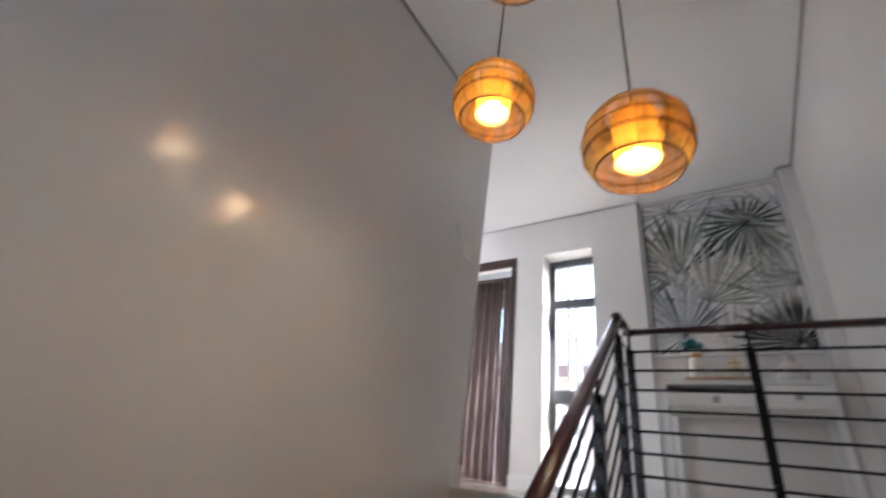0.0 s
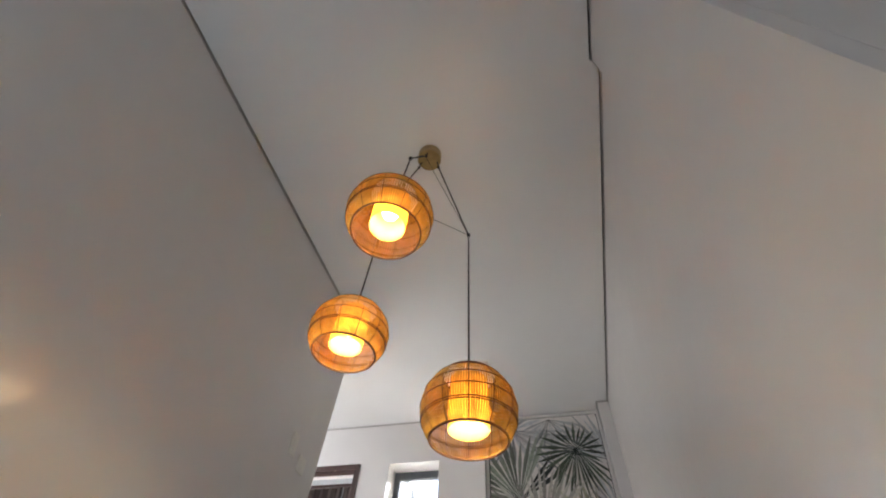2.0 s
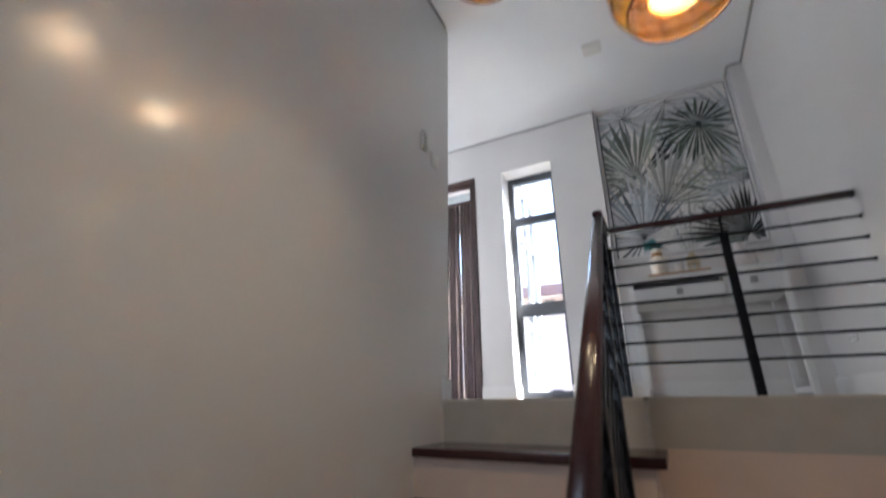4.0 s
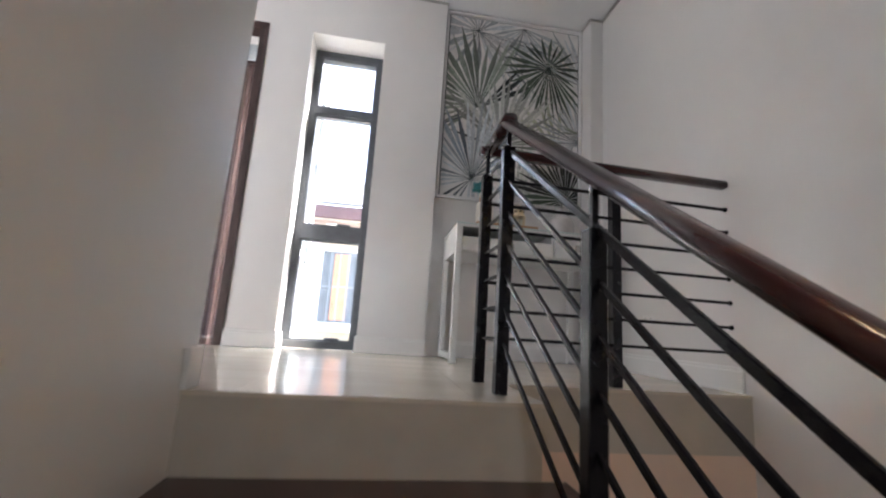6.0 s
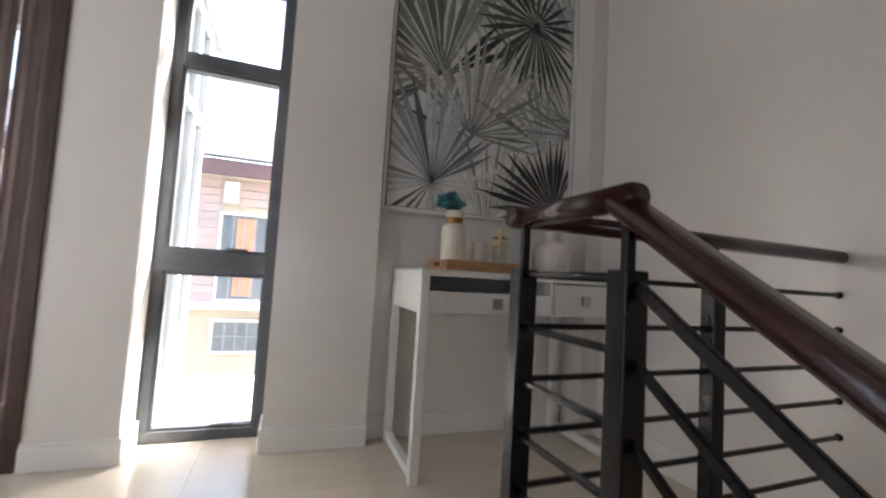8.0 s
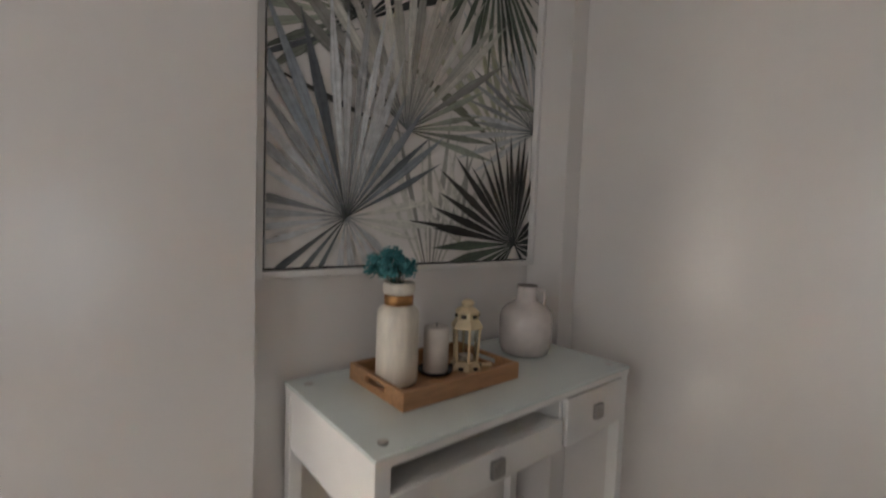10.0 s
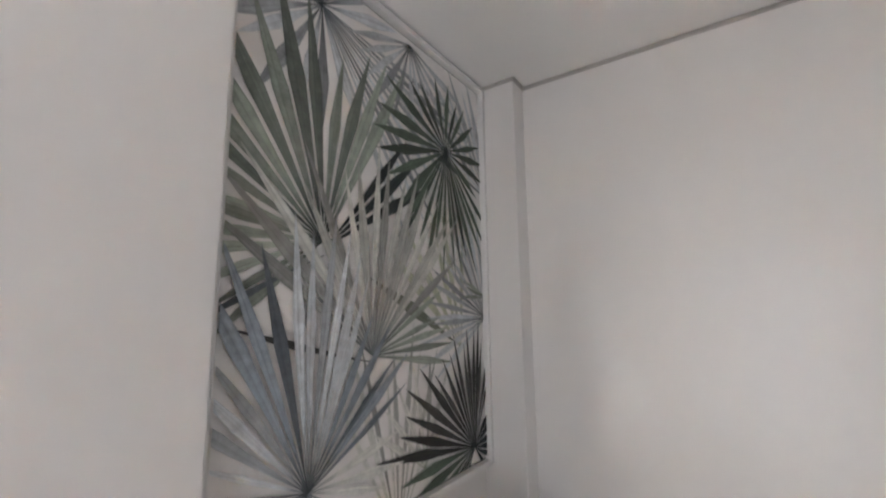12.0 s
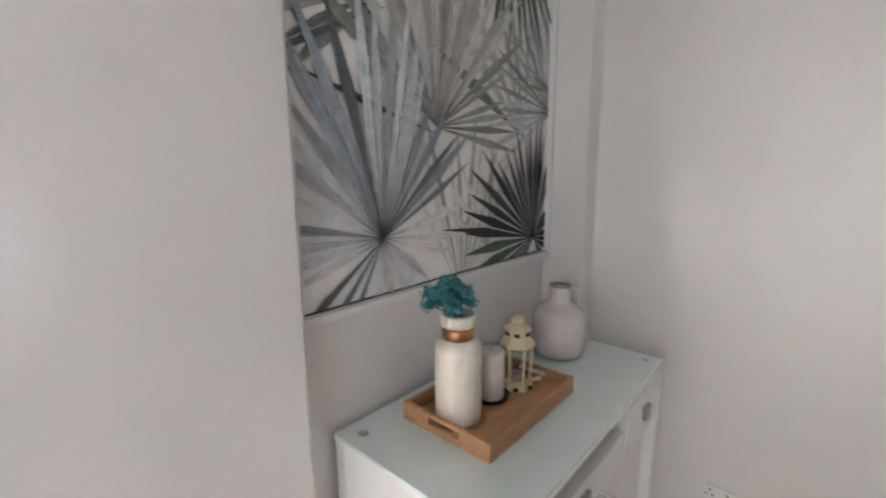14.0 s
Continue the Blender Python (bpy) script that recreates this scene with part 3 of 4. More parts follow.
HY = 8.0
house = empty("house", (-1, HY, -3.5), "two-storey house with pink siding, yellow plaster and a tiled roof", "house")
part("wall", boxes((-7, 4, HY + 0.06, HY + 5, -3.5, 2.4)), RENDER_Y, house, "pale yellow plaster wall")
part("ledge", box(-7, 4, HY - 0.14, HY + 0.059, -0.05, 0.07, bevel=0.01), WHITEOUT, house, "white string course")
part("fascia", box(-7.3, 4.3, HY - 0.42, HY - 0.32, 2.22, 2.48, bevel=0.01), FASCIA, house, "dark brown fascia board")
part("soffit", boxes((-7.3, 4.3, HY - 0.32, HY + 0.059, 2.26, 2.30)), WHITEOUT, house)
WINX0, WINX1 = -0.74, -0.02
for i in range(16):
    z = 0.072 + i * 0.142
    rows = ((-7.0, WINX0 - 0.06), (WINX1 + 0.06, 4.0)) if z < 1.65 else ((-7.0, 4.0),)
    for x0, x1 in rows:
        part("siding_board", box(x0, x1, HY, HY + 0.05 - 0.0, z, z + 0.136, bevel=0.006), SIDING, house)
bm = bmesh.new()
for i in range(9):
    y0 = HY - 0.45 + i * 0.33
    z0 = 2.48 + i * 0.16
    for k in range(38):
        x0 = -7.3 + k * 0.306
        box(x0, x0 + 0.298, y0, y0 + 0.36, z0 + 0.01, z0 + 0.05, bm=bm)
        for v in bm.verts[-8:]:
            v.co.z += (v.co.y - y0) * 0.49
part("roof", bm, ROOFM, house, "weathered brown roof tiles")
part("roof_board", boxes((-7.3, 4.3, HY - 0.3, HY + 3, 2.31, 2.47)), FASCIA, house)
for zc, h, nm in ((0.865, 1.47, "window"), (-0.52, 0.50, "window")):
    w = part(nm, box(WINX0 - 0.055, WINX1 + 0.055, HY - 0.01, HY + 0.058, zc - h / 2 - 0.05, zc - h / 2, bevel=0.004), WHITEOUT, house)
    part("frame", box(WINX0 - 0.05, WINX0, HY - 0.008, HY + 0.058, zc - h / 2, zc + h / 2, bevel=0.004), WHITEOUT, w)
    part("frame", box(WINX1, WINX1 + 0.05, HY - 0.008, HY + 0.058, zc - h / 2, zc + h / 2, bevel=0.004), WHITEOUT, w)
    part("frame", box(WINX0 - 0.055, WINX1 + 0.055, HY - 0.01, HY + 0.058, zc + h / 2, zc + h / 2 + 0.05, bevel=0.004), WHITEOUT, w)
    part("pane", box(WINX0, WINX1, HY + 0.040, HY + 0.055, zc - h / 2, zc + h / 2), DARKGLASS, w)
    for i in range(1, 4):
        x = WINX0 + (WINX1 - WINX0) * i / 4
        part("grille", box(x - 0.012, x + 0.012, HY + 0.005, HY + 0.025, zc - h / 2, zc + h / 2), BAYFRAME, w)
    part("grille", box(WINX0, WINX1, HY + 0.002, HY + 0.022, zc - 0.012, zc + 0.012), BAYFRAME, w)
    if h > 0.5:
        part("shutter", box(WINX0 + 0.24, WINX0 + 0.56, HY + 0.026, HY + 0.039, zc - h / 2 + 0.05, zc + h / 2 - 0.05, bevel=0.004), ORANGE, w, "orange panel behind the grille")
part("wall_lamp", box(-0.74, -0.50, HY - 0.14, HY - 0.002, 1.80, 2.17, bevel=0.02), WHITEOUT, house, "white box lamp")


def tree(at, height, spread):
    e = empty("tree", at, "green leafy tree behind the neighbouring roof", "tree")
    bm = bmesh.new()
    top = Vector(at) + Vector((0.1, 0, height * 0.75))
    tube([at, Vector(at) + Vector((0.05, 0, height * 0.4)), top], 0.12, 8, bm)
    rnd = random.Random(4)
    tips = []
    for i in range(9):
        a = rnd.uniform(0, 6.28)
        base = Vector(at) + Vector((0.05, 0, height * rnd.uniform(0.4, 0.7)))
        tip = base + Vector((math.cos(a) * spread * rnd.uniform(0.4, 0.8), math.sin(a) * spread * 0.6, height * rnd.uniform(0.15, 0.35)))
        tube([base, (base + tip) / 2 + Vector((0, 0, 0.1)), tip], 0.035, 5, bm)
        tips.append(tip)
    part("trunk", bm, BARK, e)
    verts, faces = [], []
    for tip in tips + [top]:
        for i in range(260):
            p = tip + Vector((rnd.gauss(0, 0.33), rnd.gauss(0, 0.33), rnd.gauss(0, 0.26)))
            u = Vector((rnd.gauss(0, 1), rnd.gauss(0, 1), rnd.gauss(0, 1))).normalized() * 0.07
            w = u.cross(Vector((rnd.gauss(0, 1), rnd.gauss(0, 1), 1))).normalized() * 0.03
            n = len(verts)
            verts += [p - u, p + w, p + u, p - w]
            faces.append((n, n + 1, n + 2, n + 3))
    me = bpy.data.meshes.new("crown")
    me.from_pydata([tuple(v) for v in verts], [], faces)
    me.materials.append(LEAF)
    crown = tagged(new("crown", me), kind="stuff")
    crown.parent, crown.matrix_parent_inverse = e, e.matrix_basis.inverted()


tree((-2.3, 13.5, -3.5), 7.6, 2.2)

# ---- pendant cluster ----
pend = empty("pendant_light", (0.954, -1.186, CEIL), "three lit rattan pendant lamps hanging from one brass ceiling rose", "pendant light")
ROSE = Vector((0.954, -1.186, CEIL))
part("ceiling_rose", lathe([(0.060, -0.068), (0.064, -0.064), (0.064, -0.002), (0.055, 0.0)], ROSE, 32), CANOPYM, pend, "round brass ceiling rose", smooth=False)


def shade_radius(u):
    """Radius of the basket from its top (0) to its open foot (1)."""
    return 0.137 * math.sqrt(max(0.0, 1 - ((u - 0.58) / 0.66) ** 2)) if u > 0.03 else 0.055


def rattan_shade(x, y, top, s):
    H = 0.205 * s
    reeds = bmesh.new()
    n = 120
    steps = 9
    for i in range(n):
        a = 2 * math.pi * i / n + 0.004 * math.sin(i * 7.3)
        t = Vector((-math.sin(a), math.cos(a), 0)) * 0.0026 * s
        o = Vector((math.cos(a), math.sin(a), 0))
        prev = None
        for k in range(steps + 1):
            u = 0.04 + 0.96 * k / steps
            c = Vector((x, y, top - H * u)) + o * shade_radius(u) * s
            row = [reeds.verts.new(c - t), reeds.verts.new(c + o * 0.0012), reeds.verts.new(c + t)]
            if prev:
                reeds.faces.new((prev[0], prev[1], row[1], row[0]))
                reeds.faces.new((prev[1], prev[2], row[2], row[1]))
            prev = row
    hoop = [(x + (shade_radius(1) * s + 0.001) * math.cos(k * math.pi / 24), y + (shade_radius(1) * s + 0.001) * math.sin(k * math.pi / 24), top - H * 0.995) for k in range(49)]
    shade = part("shade", tube(hoop, 0.0035, 6), RING, pend, "woven golden rattan basket shade")
    tagged(part("reeds", reeds, REED, shade, "thin golden rattan reeds"), kind="stuff")
    for u in (0.04, 0.14, 0.34, 0.55, 0.74, 0.77):
        bm = bmesh.new()
        r = shade_radius(u) * s + 0.0015
        thick = 0.0035 if u == 0.04 else 0.0015
        tube([(x + r * math.cos(k * math.pi / 24), y + r * math.sin(k * math.pi / 24), top - H * u) for k in range(49)], thick, 6, bm)
        part("ring", bm, RING, shade)
    for k in range(12):
        c, d = math.cos(k * math.pi / 6 + 0.2), math.sin(k * math.pi / 6 + 0.2)
        rib = [(x + c * (shade_radius(u) * s + 0.0008), y + d * (shade_radius(u) * s + 0.0008), top - H * u) for u in (0.04, 0.1, 0.18, 0.3, 0.45, 0.6, 0.75, 0.88, 1.0)]
        part("rib", tube(rib, 0.0013, 5), RING, shade)
    for k in range(3):
        c, d = math.cos(k * 2.094), math.sin(k * 2.094)
        part("spider", tube([(x + c * 0.012, y + d * 0.012, top - 0.012), (x + c * 0.055 * s, y + d * 0.055 * s, top - H * 0.05)], 0.0015, 5), RING, shade)
    part("inner_drum", lathe([(0.057 * s, -H * 0.10), (0.057 * s, -H * 0.86), (0.0555 * s, -H * 0.86), (0.0555 * s, -H * 0.10)], (x, y, top), 40, ends=False), DRUM, shade, "glowing cream fabric drum", smooth=True)
    part("bulb", lathe([(0.012, -H * 0.26), (0.014, -H * 0.32), (0.026, -H * 0.42), (0.029, -H * 0.50), (0.022, -H * 0.57), (0.008, -H * 0.60)], (x, y, top), 24), BULB, shade, "lit warm white bulb", smooth=True)
    part("socket", lathe([(0.014, -0.012), (0.02, -0.02), (0.02, -H * 0.27), (0.012, -H * 0.29)], (x, y, top), 20), CORD, shade)
    ld = bpy.data.lights.new("bulb_light", "POINT")
    ld.energy, ld.color, ld.shadow_soft_size = BULB_WATTS, (1.0, 0.75, 0.46), 0.03
    lo = new("bulb_light", ld)
    lo.location = (x, y, top - H * 0.74)


LAMPS = ((1.169, -1.125, 1.003, 0.99), (0.747, -1.160, 1.322, 1.0), (0.96, -1.458, 1.567, 1.08))
for x, y, z, s in LAMPS:
    rattan_shade(x, y, z, s)
knots = [(1.158, -1.09, 1.765), (0.775, -1.175, 2.05), (0.965, -1.42, 1.95)]
for (x, y, z, s), k in zip(LAMPS, knots):
    d = (Vector(k) - ROSE)
    d.z = 0
    out = ROSE + d.normalized() * 0.045 + Vector((0, 0, -0.064))
    low = out + Vector((0, 0, -0.06)) + d.normalized() * 0.01
    part("cord", tube([out, low, Vector(k), Vector((k[0] + (x - k[0]) * 0.3, k[1] + (y - k[1]) * 0.3, (k[2] * 2 + z) / 3)), (x, y, z - 0.01)], 0.0032, 7), CORD, pend, "thin black lamp cord")
    part("knot", lathe([(0.003, -0.009), (0.008, -0.005), (0.008, 0.005), (0.003, 0.009)], k, 12), CORD, pend)
    part("knot", lathe([(0.003, -0.009), (0.007, -0.005), (0.007, 0.005), (0.003, 0.009)], low, 12), CORD, pend)
part("brace_wire", tube([knots[0], knots[1]], 0.0013, 5), CORD, pend)
part("brace_wire", tube([knots[0], ROSE + Vector((-0.02, -0.03, -0.05))], 0.0013, 5), CORD, pend)
part("brace_wire", tube([knots[2], ROSE + Vector((0.0, -0.04, -0.07))], 0.0013, 5), CORD, pend)

# ---- small wall and ceiling fittings ----


def switch_plate(y, z, w, h, label):
    e = empty("thermostat" if h > 0.1 else "light_switch", (0, y, z), label, "switch")
    part("plate", box(0.0005, 0.012, y - w / 2, y + w / 2, z - h / 2, z + h / 2, bevel=0.003), PLASTIC, e)
    part("rocker", box(0.0115, 0.016, y - w * 0.28, y + w * 0.28, z - h * 0.3, z + h * 0.3, bevel=0.002), PLASTIC, e)


switch_plate(-0.075, 1.295, 0.075, 0.085, "cream light switch plate on the stair wall")
switch_plate(-0.20, 1.355, 0.06, 0.115, "cream upright control box on the stair wall")

e = empty("wall_socket", (RIGHT, 0.99, 0.287), "white double socket on the wall by the desk", "socket")
part("plate", box(RIGHT - 0.007, RIGHT - 0.0005, 0.945, 1.045, 0.260, 0.314, bevel=0.003), TRIM, e)
for yc in (0.972, 1.020):
    for dy, dz in ((0, 0.012), (-0.010, -0.007), (0.010, -0.007)):
        part("slot", box(RIGHT - 0.0095, RIGHT - 0.0075, yc + dy - 0.0026, yc + dy + 0.0026, 0.287 + dz - 0.003, 0.287 + dz + 0.003), SLOT, e)

e = empty("ceiling_vent", (0.88, 0.765, CEIL), "small square cream vent cover on the ceiling", "vent")
part("cover", box(0.815, 0.945, 0.71, 0.83, CEIL - 0.012, CEIL - 0.0005, bevel=0.004), PLASTIC, e)
part("grille", box(0.835, 0.925, 0.73, 0.81, CEIL - 0.016, CEIL - 0.0115, bevel=0.002), PLASTIC, e)

# ---- picture ----
PX0, PX1, PZ0, PZ1 = 0.764, 1.795, 1.037, 2.446
pic = empty("picture", ((PX0 + PX1) / 2, 1.61, PZ0), "large framed painting of grey and green palm fronds", "painting")
F = 0.017
for r in ((PX0, PX0 + F, 1.588, 1.6245, PZ0, PZ1), (PX1 - F, PX1, 1.588, 1.6245, PZ0, PZ1), (PX0 + F, PX1 - F, 1.5882, 1.6245, PZ0, PZ0 + F), (PX0 + F, PX1 - F, 1.5882, 1.6245, PZ1 - F, PZ1)):
    part("frame", box(*r, bevel=0.002), FRAMEW, pic, "thin white frame")
part("liner", boxes((PX0 + F, PX1 - F, 1.6125, 1.6235, PZ0 + F, PZ1 - F)), LINER, pic, "dark gap round the canvas")
CX0, CX1, CZ0, CZ1 = PX0 + F + 0.010, PX1 - F - 0.006, PZ0 + F + 0.006, PZ1 - F - 0.006
part("canvas", boxes((CX0, CX1, 1.6085, 1.622, CZ0, CZ1)), CANVAS, pic, "pale pinkish grey canvas")
LAYER = [1.6078]


def frond(cx, cz, a0, a1, count, length, root, tip, seed, fill=0.76, belly=0.6):
    """A painted fan of pointed blades about a centre; fill is how much of its wedge each blade covers."""
    rnd = random.Random(seed)
    bm = bmesh.new()
    lay = bm.verts.layers.float_color.new("tint")
    step = (a1 - a0) / count
    order = list(range(count))
    rnd.shuffle(order)
    across = (-1, -0.8, -0.4, -0.05, 0.05, 0.4, 0.8, 1)
    for i in order:
        a = radians(a0 + step * (i + 0.5 + rnd.uniform(-0.13, 0.13)))
        L = length * rnd.uniform(0.84, 1.1)
        wide = min(0.034, L * belly * math.tan(radians(step) / 2)) * fill * rnd.uniform(0.85, 1.12)
        shade = rnd.choice((0.5, 0.72, 1.0, 1.15, 1.3)) * rnd.uniform(0.92, 1.08)
        tones = [0.66 * shade, rnd.uniform(0.85, 1.15) * shade, rnd.uniform(0.8, 1.2) * shade, shade, 0.78 * shade, rnd.uniform(0.85, 1.25) * shade, rnd.uniform(0.85, 1.2) * shade, 0.7 * shade]
        d, s = (math.cos(a), math.sin(a)), (-math.sin(a), math.cos(a))
        bend = rnd.uniform(-0.02, 0.02)
        LAYER[0] -= 0.00003
        prev = None
        steps = 10
        for k in range(steps + 1):
            u = k / steps
            hw = wide * ((u / belly) ** 1.25 if u < belly else ((1 - u) / (1 - belly)) ** 0.85) + 0.0009 * (1 - u)
            row = []
            for c, tone in zip(across, tones):
                q = bend * u * u + c * hw
                v = bm.verts.new((cx + d[0] * L * u + s[0] * q, LAYER[0], cz + d[1] * L * u + s[1] * q))
                f = min(1.0, (u / 0.30) ** 0.9)
                v[lay] = (*[(root[j] * (1 - f) + tip[j] * f) * tone for j in range(3)], 1)
                row.append(v)
            if prev:
                for p in range(len(across) - 1):
                    bm.faces.new((prev[p], prev[p + 1], row[p + 1], row[p]))
            prev = row
    for co, no in (((CX0, 0, 0), (-1, 0, 0)), ((CX1, 0, 0), (1, 0, 0)), ((0, 0, CZ0), (0, 0, -1)), ((0, 0, CZ1), (0, 0, 1))):
        bmesh.ops.bisect_plane(bm, geom=bm.verts[:] + bm.edges[:] + bm.faces[:], plane_co=co, plane_no=no, clear_outer=True)
    return part("palm_frond", bm, PALM, pic)


INK = (0.018, 0.024, 0.024)
SLATE = (0.13, 0.145, 0.155)
GREY = (0.47, 0.485, 0.50)
MIST = (0.52, 0.51, 0.47)
SAGE = (0.29, 0.31, 0.26)
FERN = (0.07, 0.092, 0.066)
OLIVE = (0.33, 0.335, 0.25)
FERN_GREY = (0.23, 0.255, 0.215)
UMBER = (0.034, 0.032, 0.027)
STEELBLUE = (0.22, 0.245, 0.275)
FANS = (
    (1.30, 0.98, 58, 122, 9, 0.52, OLIVE, MIST, 0.5), (1.42, 1.12, 60, 150, 6, 0.30, OLIVE, MIST, 0.5),
    (1.62, 1.45, 80, 160, 6, 0.45, SAGE, OLIVE, 0.55),
    (1.002, 2.328, 140, 300, 10, 0.34, INK, GREY, 0.7), (1.002, 2.328, -62, -4, 12, 0.68, SLATE, GREY, 0.62), (1.002, 2.328, 10, 140, 7, 0.3, INK, GREY, 0.7),
    (1.347, 2.405, 190, 350, 11, 0.30, INK, GREY, 0.6), (1.84, 2.0, 80, 170, 11, 0.50, SLATE, GREY, 0.7),
    (1.027, 1.733, 152, 222, 8, 0.36, INK, SAGE, 0.72), (1.027, 1.733, 108, 152, 5, 0.62, INK, FERN_GREY, 0.74), (1.027, 1.733, 56, 108, 6, 0.58, INK, FERN_GREY, 0.74),
    (1.03, 1.70, 198, 214, 1, 0.36, INK, SLATE, 0.24), (1.035, 1.72, 28, 52, 3, 0.46, INK, INK, 0.85),
    (1.79, 1.545, 96, 212, 15, 0.40, INK, GREY, 0.66), (1.79, 1.62, 150, 190, 3, 0.16, FERN, SAGE, 0.76),
    (1.54, 2.112, 228, 322, 13, 0.46, INK, FERN, 0.66), (1.54, 2.112, 150, 230, 6, 0.33, INK, FERN, 0.72), (1.54, 2.112, -38, 150, 11, 0.25, INK, FERN, 0.56),
    (1.20, 1.44, 158, 176, 1, 0.40, INK, UMBER, 0.25), (1.192, 1.457, -12, 34, 5, 0.38, INK, SAGE, 0.62),
    (1.192, 1.457, 34, 92, 9, 0.58, SLATE, MIST, 0.78), (1.192, 1.457, 92, 148, 7, 0.54, SLATE, MIST, 0.74),
    (1.69, 1.115, 175, 238, 6, 0.46, INK, FERN, 0.84), (1.69, 1.115, 132, 175, 5, 0.48, INK, UMBER, 0.8), (1.69, 1.115, 62, 132, 11, 0.41, INK, UMBER, 0.78), (1.69, 1.115, -60, 60, 6, 0.15, INK, INK, 0.76),
    (1.002, 1.193, 250, 335, 5, 0.22, SLATE, GREY, 0.6), (1.002, 1.193, 208, 250, 3, 0.33, INK, SLATE, 0.42), (1.002, 1.193, -25, 16, 3, 0.30, SLATE, MIST, 0.6),
    (1.002, 1.193, 150, 206, 5, 0.33, INK, GREY, 0.46), (1.002, 1.193, 122, 150, 3, 0.44, INK, GREY, 0.6),
    (1.002, 1.193, 64, 100, 6, 0.58, INK, GREY, 0.8), (1.002, 1.193, 100, 122, 3, 0.56, INK, STEELBLUE, 0.72), (1.002, 1.193, 24, 64, 5, 0.40, INK, STEELBLUE, 0.7),
)
for seed, (cx, cz, a0, a1, count, length, root, tip, fill) in enumerate(FANS):
    frond(cx, cz, a0, a1, count, length, root, tip, seed + 1, fill)

# ---- desk ----
DX0, DX1, DY0, DY1, DT = 0.845, 1.735, 1.16, 1.605, 0.77
desk = empty("desk", ((DX0 + DX1) / 2, (DY0 + DY1) / 2, 0), "white lacquered writing desk with a glass top and two drawers", "desk")
LG = 0.034
for x in (DX0, DX1 - LG):
    for y in (DY0, DY1 - LG):
        part("leg", box(x, x + LG, y, y + LG, 0.0, 0.755, bevel=0.002), LACQUER, desk)
    part("side_panel", box(x + 0.003, x + LG - 0.003, DY0 + LG, DY1 - LG, 0.605, 0.755, bevel=0.001), LACQUER, desk)
    part("stretcher", box(x + 0.003, x + LG - 0.003, DY0 + LG, DY1 - LG, 0.012, 0.045, bevel=0.002), LACQUER, desk)
part("top_board", box(DX0 - 0.002, DX1 + 0.002, DY0 - 0.003, DY1, 0.745, 0.762, bevel=0.002), LACQUER, desk)
gl = part("glass_top", box(DX0 - 0.003, DX1 + 0.003, DY0 - 0.005, DY1 + 0.001, 0.7625, 0.770, bevel=0.0015), TOPGLASS, desk, "greenish glass plate")
gl.visible_shadow = False
for x in (DX0 + 0.04, DX1 - 0.04):
    for y in (DY0 + 0.04, DY1 - 0.05):
        part("glass_pad", lathe([(0.011, 0), (0.011, 0.0018), (0.009, 0.0025)], (x, y, 0.770), 20), NICKEL, desk, "round metal pad")
DIV = 1.405
part("back_panel", boxes((DX0 + LG, DX1 - LG, DY1 - 0.03, DY1 - 0.015, 0.605, 0.745)), LACQUER, desk)
part("divider", boxes((DIV, DIV + 0.014, DY0 + 0.012, DY1 - 0.03, 0.606, 0.745)), LACQUER, desk)
part("carcass_floor", boxes((DX0 + LG, DX1 - LG, DY0 + 0.02, DY1 - 0.03, 0.606, 0.616)), LACQUER, desk)
tray_drawer = part("drawer", box(DX0 + LG + 0.002, DIV - 0.003, DY0 - 0.004, DY0 + 0.014, 0.612, 0.690, bevel=0.0015), LACQUER, desk, "low white drawer front under an open slot")
part("drawer_floor", boxes((DX0 + LG + 0.006, DIV - 0.006, DY0 + 0.0141, DY1 - 0.04, 0.676, 0.684)), LACQUER, tray_drawer)
part("handle", box(1.135, 1.173, DY0 - 0.016, DY0 - 0.0041, 0.630, 0.670, bevel=0.002), NICKEL, tray_drawer, "square brushed metal knob")
dr = part("drawer", box(DIV + 0.016, DX1 - LG - 0.002, DY0 - 0.004, DY0 + 0.014, 0.612, 0.740, bevel=0.0015), LACQUER, desk, "square white drawer front")
part("handle", box(1.543, 1.581, DY0 - 0.016, DY0 - 0.0041, 0.656, 0.696, bevel=0.002), NICKEL, dr, "square brushed metal knob")

